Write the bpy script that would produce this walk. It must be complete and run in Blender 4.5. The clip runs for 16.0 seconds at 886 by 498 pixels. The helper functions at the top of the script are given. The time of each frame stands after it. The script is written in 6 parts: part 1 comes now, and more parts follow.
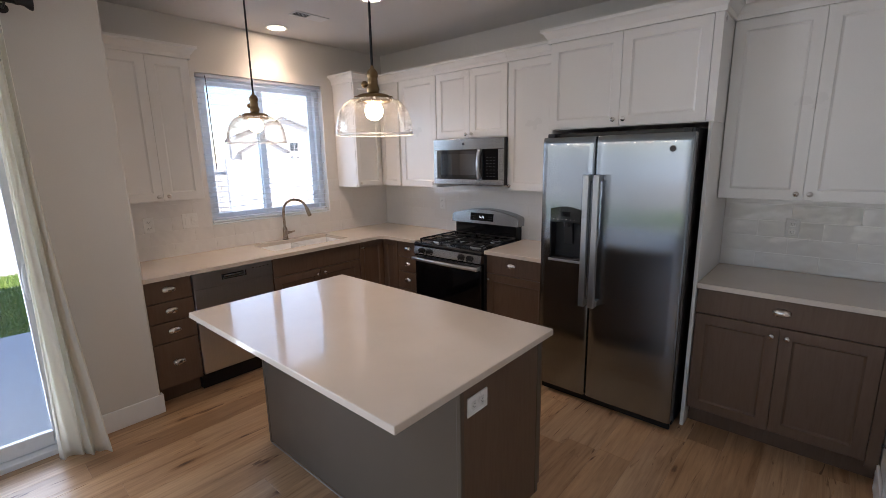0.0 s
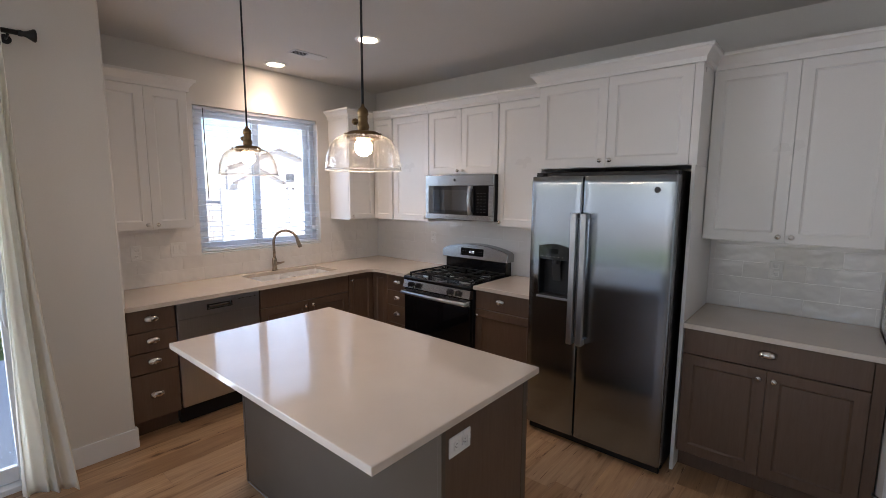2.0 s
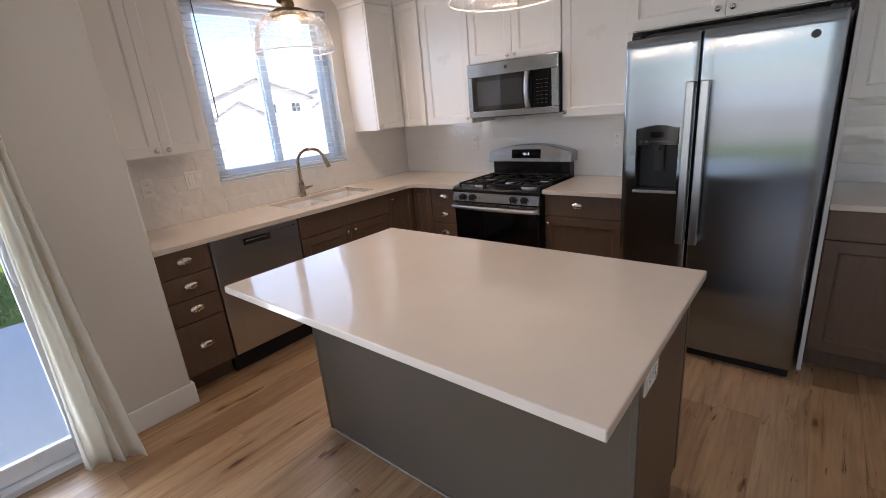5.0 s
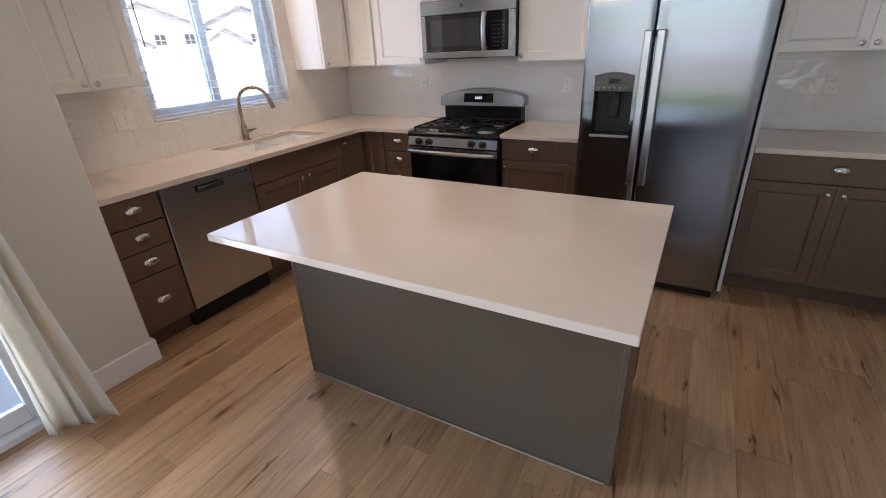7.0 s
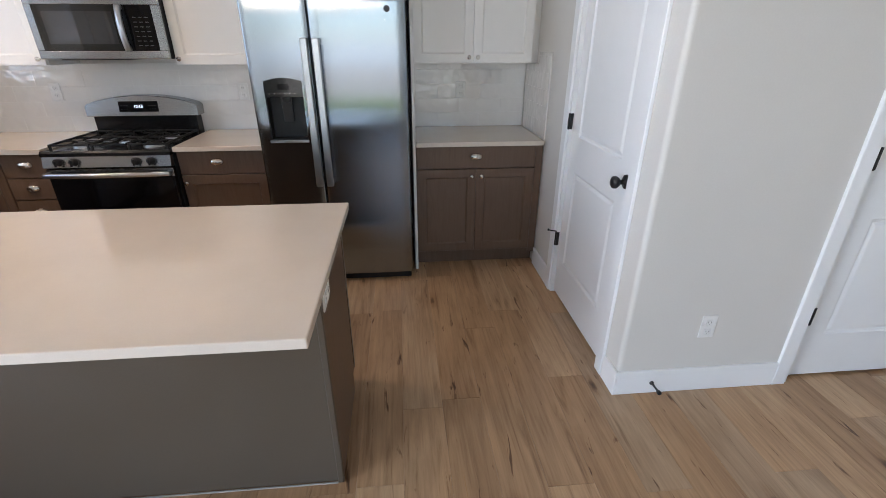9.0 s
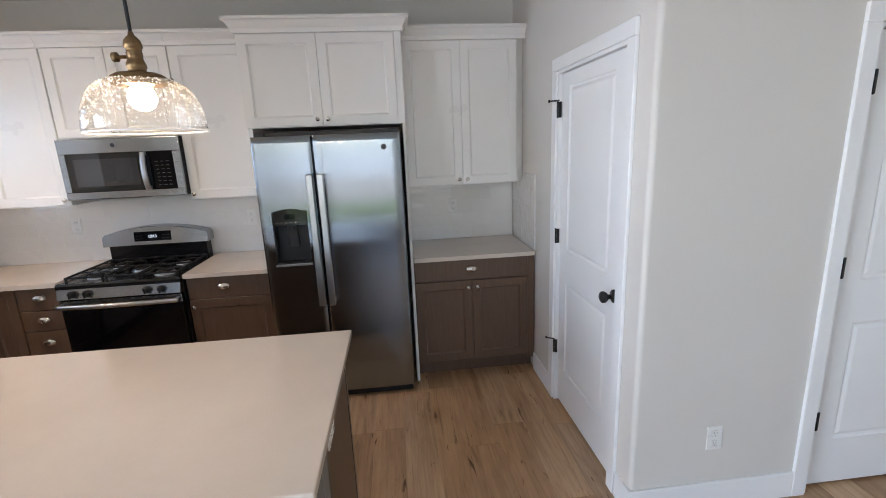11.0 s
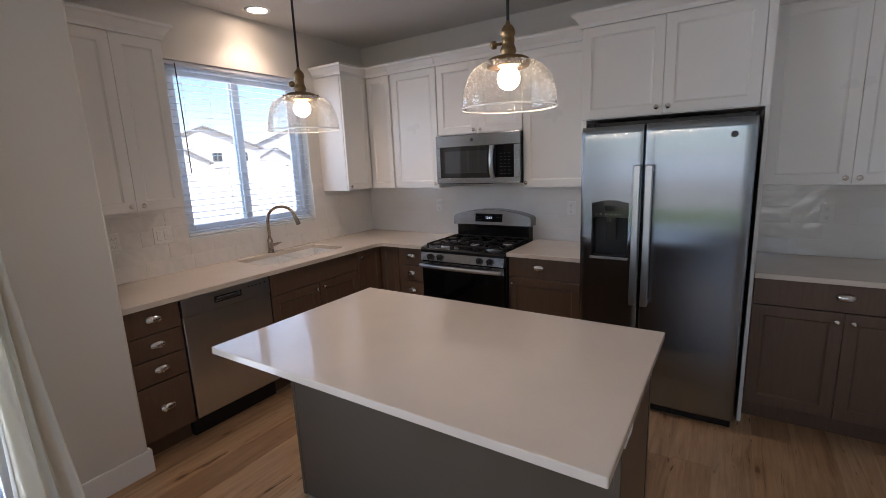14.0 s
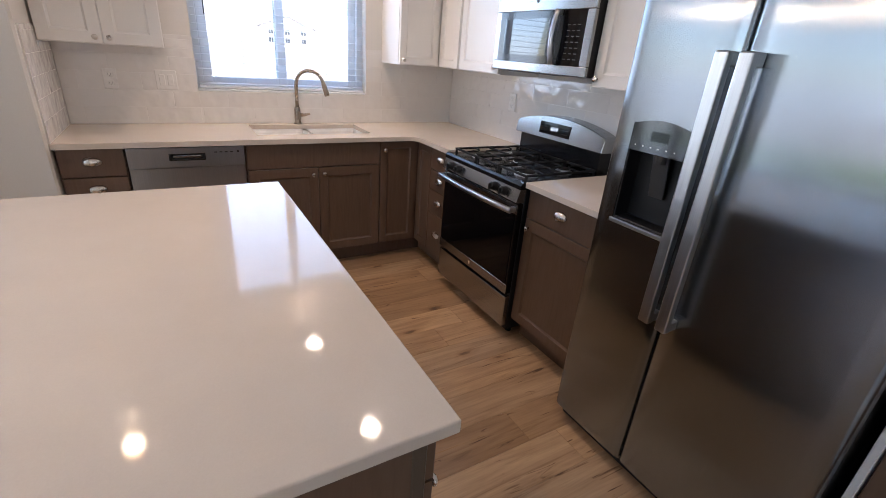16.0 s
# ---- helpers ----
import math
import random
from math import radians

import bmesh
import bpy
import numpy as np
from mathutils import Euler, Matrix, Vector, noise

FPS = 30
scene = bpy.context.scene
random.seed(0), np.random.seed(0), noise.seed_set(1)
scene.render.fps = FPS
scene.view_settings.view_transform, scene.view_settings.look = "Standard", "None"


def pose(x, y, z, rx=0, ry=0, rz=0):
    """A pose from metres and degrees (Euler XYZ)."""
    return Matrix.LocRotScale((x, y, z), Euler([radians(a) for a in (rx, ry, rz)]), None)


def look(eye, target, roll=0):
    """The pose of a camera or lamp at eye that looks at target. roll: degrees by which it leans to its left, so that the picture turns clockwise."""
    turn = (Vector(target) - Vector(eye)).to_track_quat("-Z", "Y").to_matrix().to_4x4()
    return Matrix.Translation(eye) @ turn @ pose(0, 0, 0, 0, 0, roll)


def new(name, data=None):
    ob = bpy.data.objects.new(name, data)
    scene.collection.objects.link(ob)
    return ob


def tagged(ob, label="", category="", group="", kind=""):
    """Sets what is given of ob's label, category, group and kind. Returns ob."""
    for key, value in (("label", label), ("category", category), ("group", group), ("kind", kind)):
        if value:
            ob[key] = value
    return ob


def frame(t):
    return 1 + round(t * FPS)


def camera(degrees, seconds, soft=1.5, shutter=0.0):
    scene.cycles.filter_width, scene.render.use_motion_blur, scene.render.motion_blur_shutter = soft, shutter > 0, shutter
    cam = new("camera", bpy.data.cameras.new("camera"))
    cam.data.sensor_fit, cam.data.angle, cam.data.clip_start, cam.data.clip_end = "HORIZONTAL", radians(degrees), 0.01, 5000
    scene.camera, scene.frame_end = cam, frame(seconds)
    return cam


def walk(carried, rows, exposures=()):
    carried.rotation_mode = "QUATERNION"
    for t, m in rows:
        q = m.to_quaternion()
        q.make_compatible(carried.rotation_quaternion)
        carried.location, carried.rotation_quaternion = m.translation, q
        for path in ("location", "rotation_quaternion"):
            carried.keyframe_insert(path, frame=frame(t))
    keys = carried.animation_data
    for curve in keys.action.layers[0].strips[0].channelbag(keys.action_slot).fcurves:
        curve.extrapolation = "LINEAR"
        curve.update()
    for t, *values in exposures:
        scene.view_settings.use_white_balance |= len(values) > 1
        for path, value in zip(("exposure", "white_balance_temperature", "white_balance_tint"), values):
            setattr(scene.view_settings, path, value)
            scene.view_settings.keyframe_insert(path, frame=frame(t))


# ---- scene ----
cam = camera(89.46, 16.0, soft=0.8)
PATH = [
    (0, (3.94, -3.477, 1.672), (2.642, -2.01, 1.266), -1.1),
    (0.5, (3.948, -3.493, 1.686), (2.59, -2.065, 1.339), -0.8),
    (1, (3.947, -3.5, 1.685), (2.541, -2.113, 1.371), -0.4),
    (1.5, (3.949, -3.489, 1.68), (2.528, -2.109, 1.404), -0.2),
    (2, (3.963, -3.463, 1.679), (2.674, -1.956, 1.421), 0.3),
    (2.5, (3.992, -3.433, 1.684), (2.903, -1.774, 1.431), 0.4),
    (3, (3.982, -3.436, 1.68), (2.928, -1.751, 1.452), -0.4),
    (3.5, (3.886, -3.478, 1.641), (2.841, -1.785, 1.433), -1.5),
    (4, (3.761, -3.438, 1.59), (2.674, -1.784, 1.305), -3.2),
    (4.5, (3.53, -3.412, 1.541), (2.313, -1.888, 1.099), -4.4),
    (4.7, (3.429, -3.411, 1.524), (2.182, -1.937, 1.001), -4.3),
    (6.8, (3.087, -3.655, 1.535), (2.09, -2.132, 0.706), -3.0),
    (7, (3.103, -3.639, 1.536), (2.187, -2.07, 0.699), -3.0),
    (7.5, (3.158, -3.6, 1.532), (2.487, -1.918, 0.683), -3.0),
    (8, (3.216, -3.569, 1.519), (2.864, -1.795, 0.663), -2.4),
    (8.5, (3.269, -3.57, 1.525), (3.23, -1.764, 0.667), -0.5),
    (9, (3.296, -3.573, 1.528), (3.462, -1.767, 0.686), 0.1),
    (9.2, (3.299, -3.578, 1.528), (3.499, -1.771, 0.694), -0.3),
    (11.3, (3.299, -3.631, 1.701), (3.472, -1.677, 1.311), -3.1),
    (11.5, (3.298, -3.635, 1.691), (3.397, -1.669, 1.339), -3.4),
    (12, (3.259, -3.657, 1.692), (3.076, -1.688, 1.389), -4.0),
    (12.5, (3.201, -3.702, 1.699), (2.6, -1.813, 1.429), -3.7),
    (13, (3.152, -3.75, 1.692), (2.219, -1.998, 1.447), -3.0),
    (13.5, (3.141, -3.741, 1.687), (2.1, -2.053, 1.434), -2.6),
    (14, (3.248, -3.623, 1.612), (2.178, -1.978, 1.228), -2.4),
    (14.5, (3.46, -3.334, 1.519), (2.395, -1.772, 0.867), -1.3),
    (15, (3.491, -2.935, 1.482), (2.421, -1.402, 0.772), 1.1),
    (15.5, (3.563, -2.484, 1.488), (2.23, -1.202, 0.727), 0.9),
    (16, (3.534, -2.11, 1.484), (1.969, -1.156, 0.684), 4.6),
]
EXPOSURES = [
    (0.0, 1.03, 6610, 23), (0.5, 0.94, 6560, 23), (1.5, 0.94, 6510, 23), (2.0, 1.02, 6610, 23), (2.5, 1.26, 6610, 23), (3.0, 1.34, 6560, 21), (3.5, 1.32, 6460, 20), (4.0, 1.34, 6560, 22), (4.5, 1.24, 6610, 23),
    (7.0, 1.30, 6660, 23), (7.5, 1.47, 6610, 22), (8.0, 1.32, 6420, 20), (8.5, 1.49, 6420, 19), (9.0, 1.59, 6470, 19), (11.5, 1.50, 6470, 19), (12.5, 1.16, 6410, 21), (13.0, 1.16, 6610, 23), (13.5, 0.96, 6560, 23), (14.0, 0.75, 6470, 23),
    (14.5, 0.96, 6470, 22), (15.0, 1.44, 6380, 23), (15.5, 1.56, 6330, 23), (16.0, 1.58, 6310, 23)]
walk(cam, [(t, look(eye, target, roll)) for t, eye, target, roll in PATH], EXPOSURES)

# ---- world, sun, large lights ----
world = bpy.data.worlds.new("sky")
scene.world = world
world.use_nodes = True
wn = world.node_tree.nodes
sky = wn.new("ShaderNodeTexSky")
sky.sky_type = 'NISHITA'
sky.sun_disc = False
SUN_EL, SUN_AZ = radians(42), radians(75)
sky.sun_elevation = SUN_EL
sky.sun_rotation = SUN_AZ
sky.dust_density, sky.ozone_density, sky.air_density = 0.3, 3.0, 1.0
world.node_tree.links.new(sky.outputs[0], wn["Background"].inputs[0])
wn["Background"].inputs[1].default_value = 0.15

sun_data = bpy.data.lights.new("sun", 'SUN')
sun_data.energy, sun_data.angle, sun_data.color = 5.0, radians(0.5), (1.0, 0.95, 0.88)
sun = new("sun", sun_data)
sun_way = Vector((math.sin(SUN_AZ) * math.cos(SUN_EL), math.cos(SUN_AZ) * math.cos(SUN_EL), math.sin(SUN_EL)))
sun.matrix_world = look(sun_way * 30, (0, 0, 0))


def sky_window(name, eye, target, w, h, power, color=(0.86, 0.93, 1.0), spread=180):
    """The sky's light that comes in through one window's opening. spread: how far it fans out, in degrees."""
    d = bpy.data.lights.new(name, 'AREA')
    d.shape, d.size, d.size_y, d.energy, d.color, d.spread = 'RECTANGLE', w, h, power, color, radians(spread)
    ob = new(name, d)
    ob.matrix_world = look(eye, target)
    return ob


sky_window("window_skylight", (-0.25, -1.37, 1.75), (2.0, -1.37, 1.3), 1.1, 1.15, 8.5, (0.50, 0.73, 1.0))
sky_window("slider_skylight", (0.42, -4.05, 1.25), (3.0, -3.85, 1.35), 1.75, 2.3, 30, (0.73, 0.87, 1.0), 115)
sky_window("rear_skylight", (2.85, -7.78, 1.75), (2.85, -3.0, 1.6), 3.6, 1.35, 8, (0.60, 0.81, 1.0))

# the beams of the two recessed ceiling downlights
CEIL = 2.755
DOWNLIGHTS = ((0.229, -1.338), (1.344, -1.246))
for px, py in DOWNLIGHTS:
    beam = bpy.data.lights.new("downlight_beam", 'SPOT')
    beam.energy, beam.color, beam.shadow_soft_size = 14, (1.0, 0.82, 0.62), 0.03
    beam.spot_size, beam.spot_blend = radians(125), 1.0
    new("downlight_beam", beam).matrix_world = look((px, py, CEIL - 0.036), (px, py - 0.001, 0))

# ---- materials ----
MATS = {}


def material(name, color=(0.8, 0.8, 0.8), rough=0.5, metal=0.0, spec=0.5):
    m = bpy.data.materials.new(name)
    m.use_nodes = True
    b = m.node_tree.nodes["Principled BSDF"]
    b.inputs["Base Color"].default_value = (*color, 1)
    b.inputs["Roughness"].default_value = rough
    b.inputs["Metallic"].default_value = metal
    b.inputs["Specular IOR Level"].default_value = spec
    MATS[name] = m
    return m


def tools(m):
    nt = m.node_tree
    def add(kind, **kw):
        n = nt.nodes.new(kind)
        for k, v in kw.items():
            n.inputs[k.replace("_", " ")].default_value = v
        return n
    return nt.nodes["Principled BSDF"], add, nt.links.new


def coords(add, link, scale=(1, 1, 1), spin=False):
    tc = add("ShaderNodeTexCoord")
    mp = add("ShaderNodeMapping")
    mp.inputs["Scale"].default_value = scale
    link(tc.outputs["Object"], mp.inputs["Vector"])
    if spin:
        oi = add("ShaderNodeObjectInfo")
        mul = add("ShaderNodeVectorMath")
        mul.operation = 'SCALE'
        mul.inputs[0].default_value = (13.0, 29.0, 17.0)
        link(oi.outputs["Random"], mul.inputs["Scale"])
        link(mul.outputs[0], mp.inputs["Location"])
    return mp.outputs["Vector"]


def ramp(add, link, fac, stops):
    r = add("ShaderNodeValToRGB")
    e = r.color_ramp.elements
    while len(e) < len(stops):
        e.new(0.5)
    for k, (p, c) in zip(e, stops):
        k.position, k.color = p, (*c, 1)
    link(fac, r.inputs["Fac"])
    return r.outputs["Color"]


def bump(add, link, height, target, strength=0.1, dist=0.01):
    b = add("ShaderNodeBump", Strength=strength, Distance=dist)
    link(height, b.inputs["Height"])
    link(b.outputs["Normal"], target.inputs["Normal"])


def surface(name, c1, c2, rough=0.5, metal=0.0, coarse=2.0, fine=60.0, bump_amt=0.05, scale=(1, 1, 1), rough_var=0.1, spec=0.5, dist=0.004, spin=False):
    """Two scales of variation: a coarse mottling of colour and gloss, and a fine relief."""
    m = material(name, c1, rough, metal, spec)
    b, add, link = tools(m)
    v = coords(add, link, scale, spin)
    n1 = add("ShaderNodeTexNoise", Scale=coarse, Detail=4.0, Roughness=0.6)
    n2 = add("ShaderNodeTexNoise", Scale=fine, Detail=5.0, Roughness=0.6)
    link(v, n1.inputs["Vector"])
    link(v, n2.inputs["Vector"])
    mix = add("ShaderNodeMath")
    mix.operation = 'MULTIPLY_ADD'
    mix.inputs[1].default_value = 0.4
    link(n2.outputs["Fac"], mix.inputs[0])
    half = add("ShaderNodeMath")
    half.operation = 'MULTIPLY'
    half.inputs[1].default_value = 0.6
    link(n1.outputs["Fac"], half.inputs[0])
    link(half.outputs[0], mix.inputs[2])
    link(ramp(add, link, mix.outputs[0], [(0.35, c1), (0.65, c2)]), b.inputs["Base Color"])
    mr = add("ShaderNodeMapRange")
    mr.inputs["From Min"].default_value, mr.inputs["From Max"].default_value = 0.3, 0.7
    mr.inputs["To Min"].default_value, mr.inputs["To Max"].default_value = rough - rough_var, rough + rough_var
    link(n1.outputs["Fac"], mr.inputs["Value"])
    link(mr.outputs[0], b.inputs["Roughness"])
    if bump_amt:
        bump(add, link, n2.outputs["Fac"], b, bump_amt, dist)
    return m


wall_paint = surface("wall_paint", (0.655, 0.625, 0.575), (0.695, 0.665, 0.615), 0.62, 0, 1.2, 130, 0.12, dist=0.002)
ceiling_paint = surface("ceiling_paint", (0.60, 0.575, 0.54), (0.64, 0.615, 0.58), 0.75, 0, 1.5, 70, 0.25, dist=0.003)
trim_paint = surface("trim_paint", (0.83, 0.83, 0.82), (0.87, 0.87, 0.86), 0.38, 0, 3, 180, 0.03)
cab_white = surface("white_cabinet_paint", (0.78, 0.76, 0.725), (0.82, 0.80, 0.765), 0.36, 0, 2.5, 220, 0.03)
vinyl = surface("white_vinyl", (0.74, 0.76, 0.78), (0.80, 0.81, 0.82), 0.35, 0, 3, 120, 0.02)
plate_white = surface("outlet_plastic", (0.77, 0.755, 0.725), (0.80, 0.785, 0.755), 0.3, 0, 10, 200, 0.01)
socket_dark = material("socket_slots", (0.20, 0.19, 0.18), 0.5)
curtain_cloth = surface("curtain_cloth", (0.86, 0.84, 0.79), (0.90, 0.88, 0.83), 0.85, 0, 6, 700, 0.25, spec=0.2)
quartz = surface("quartz", (0.615, 0.532, 0.448), (0.660, 0.577, 0.490), 0.06, 0, 3.5, 320, 0.0, rough_var=0.02, spec=0.38)
sink_white = surface("sink_white", (0.80, 0.79, 0.77), (0.85, 0.84, 0.82), 0.25, 0, 5, 200, 0.0)
black_plastic = surface("black_plastic", (0.008, 0.008, 0.009), (0.014, 0.014, 0.015), 0.42, 0, 8, 300, 0.04, spec=0.35)
black_metal = surface("black_metal", (0.012, 0.011, 0.011), (0.025, 0.023, 0.022), 0.42, 0.3, 12, 300, 0.05)
enamel = surface("black_enamel", (0.005, 0.005, 0.006), (0.009, 0.009, 0.010), 0.18, 0, 6, 200, 0.0, rough_var=0.05, spec=0.3)
iron = surface("cast_iron", (0.006, 0.006, 0.006), (0.012, 0.012, 0.012), 0.6, 0.0, 20, 400, 0.2, spec=0.3)
dark_glass = material("dark_oven_glass", (0.004, 0.004, 0.005), 0.06, 0.0, 0.2)
gloss_black = material("gloss_black_panel", (0.012, 0.013, 0.013), 0.09, 0.0, 0.6)
mw_glass = material("microwave_window", (0.022, 0.026, 0.031), 0.035, 0.0, 1.0)
nickel = surface("satin_nickel", (0.62, 0.58, 0.53), (0.70, 0.66, 0.61), 0.26, 1.0, 15, 300, 0.03)
bronze_nickel = surface("faucet_nickel", (0.33, 0.26, 0.195), (0.41, 0.33, 0.255), 0.28, 1.0, 15, 300, 0.03)
brass = surface("aged_brass", (0.18, 0.112, 0.055), (0.28, 0.18, 0.09), 0.34, 1.0, 25, 300, 0.06)
cord_black = surface("cord_cloth", (0.010, 0.010, 0.010), (0.02, 0.02, 0.02), 0.8, 0, 30, 900, 0.3)
grey_plastic = surface("grey_plastic", (0.035, 0.037, 0.039), (0.05, 0.052, 0.054), 0.35, 0, 9, 300, 0.03)
concrete = surface("concrete", (0.66, 0.67, 0.68), (0.75, 0.755, 0.76), 0.85, 0, 1.2, 45, 0.3, dist=0.01)
dry_ground = surface("dry_ground", (0.50, 0.45, 0.37), (0.64, 0.59, 0.51), 0.95, 0, 0.3, 14, 0.4, dist=0.03)
turf_soil = surface("turf", (0.10, 0.18, 0.03), (0.16, 0.25, 0.055), 0.95, 0, 1.1, 40, 0.4, dist=0.02)
siding = surface("house_siding", (0.72, 0.71, 0.69), (0.78, 0.77, 0.75), 0.8, 0, 0.4, 8, 0.1)
siding_grey = surface("house_siding_grey", (0.50, 0.52, 0.54), (0.58, 0.60, 0.62), 0.8, 0, 0.4, 8, 0.1)
shingle = surface("roof_shingle", (0.17, 0.17, 0.175), (0.25, 0.245, 0.245), 0.9, 0, 0.6, 6, 0.3)
house_glass = material("house_window", (0.05, 0.065, 0.08), 0.1)
block_white = surface("block_finish", (0.55, 0.53, 0.5), (0.62, 0.6, 0.57), 0.85, 0, 0.8, 40, 0.2)
grille_grey = surface("vent_enamel", (0.60, 0.60, 0.59), (0.66, 0.66, 0.65), 0.45, 0, 5, 200, 0.02)
caulk = surface("caulk", (0.30, 0.28, 0.25), (0.38, 0.36, 0.33), 0.7, 0, 8, 200, 0.1)
# near-black colour that paints the shade inside vent openings on flat patches
shadow_gap = material("gap_shade", (0.02, 0.02, 0.02), 0.9)


def brown_wood():
    m = material("stained_cabinet_wood", (0.1, 0.07, 0.05), 0.42)
    b, add, link = tools(m)
    v = coords(add, link, (9, 9, 0.9), True)
    w = add("ShaderNodeTexNoise", Scale=7.0, Detail=7.0, Roughness=0.62, Distortion=0.6)
    link(v, w.inputs["Vector"])
    link(ramp(add, link, w.outputs["Fac"], [(0.28, (0.106, 0.060, 0.036)), (0.5, (0.123, 0.073, 0.046)), (0.75, (0.138, 0.085, 0.055))]), b.inputs["Base Color"])
    bump(add, link, w.outputs["Fac"], b, 0.08, 0.002)
    return m


cab_brown = brown_wood()
island_paint = surface("island_grey_brown", (0.082, 0.063, 0.045), (0.098, 0.077, 0.057), 0.42, 0, 2.0, 180, 0.05)


def brushed(name, c1, c2, rough, stretch, across=None):
    m = material(name, c1, rough, 1.0)
    b, add, link = tools(m)
    v = coords(add, link, stretch)
    n = add("ShaderNodeTexNoise", Scale=1.0, Detail=3.0, Roughness=0.7)
    link(v, n.inputs["Vector"])
    v2 = coords(add, link, (1.0, 1.0, 1.0))
    n2 = add("ShaderNodeTexNoise", Scale=2.2, Detail=3.0)
    link(v2, n2.inputs["Vector"])
    link(ramp(add, link, n.outputs["Fac"], [(0.3, c1), (0.7, c2)]), b.inputs["Base Color"])
    mr = add("ShaderNodeMapRange")
    mr.inputs["To Min"].default_value, mr.inputs["To Max"].default_value = rough - 0.02, rough + 0.02
    link(n2.outputs["Fac"], mr.inputs["Value"])
    link(mr.outputs[0], b.inputs["Roughness"])
    add_h = add("ShaderNodeMath")
    add_h.operation = 'MULTIPLY_ADD'
    add_h.inputs[1].default_value = 2.5 if across else 0.5
    link(n2.outputs["Fac"], add_h.inputs[0])
    link(n.outputs["Fac"], add_h.inputs[2])
    bump(add, link, add_h.outputs[0], b, 0.035 if across else 0.05, 0.003 if across else 0.002)
    if across:
        # vertical graining spreads the gloss sideways
        tg = add("ShaderNodeCombineXYZ", X=across[0], Y=across[1], Z=across[2])
        link(tg.outputs[0], b.inputs["Tangent"])
        b.inputs["Anisotropic"].default_value = 1.0
    return m


steel_light = brushed("brushed_steel_light", (0.49, 0.515, 0.545), (0.555, 0.58, 0.61), 0.28, (260, 260, 0.6), (0, 1, 0))
steel = brushed("brushed_steel", (0.275, 0.306, 0.332), (0.295, 0.326, 0.352), 0.19, (260, 260, 0.6), (1, 0, 0))
steel_flat = brushed("brushed_steel_horizontal", (0.31, 0.315, 0.32), (0.38, 0.385, 0.39), 0.24, (2, 2, 320))
handle_steel = brushed("handle_steel", (0.43, 0.44, 0.45), (0.50, 0.51, 0.52), 0.28, (300, 300, 3))


def tile_glaze():
    m = material("white_glazed_tile", (0.74, 0.73, 0.71), 0.05, 0.0, 0.75)
    b, add, link = tools(m)
    v = coords(add, link, (1, 1, 1), True)
    n = add("ShaderNodeTexNoise", Scale=12.0, Detail=1.5, Roughness=0.45)
    link(v, n.inputs["Vector"])
    oi = add("ShaderNodeObjectInfo")
    link(ramp(add, link, oi.outputs["Random"], [(0.0, (0.765, 0.735, 0.695)), (1.0, (0.79, 0.765, 0.73))]), b.inputs["Base Color"])
    bump(add, link, n.outputs["Fac"], b, 0.33, 0.02)
    return m


tile_mat = tile_glaze()
grout = surface("grout", (0.74, 0.715, 0.68), (0.78, 0.755, 0.72), 0.85, 0, 8, 200, 0.2)


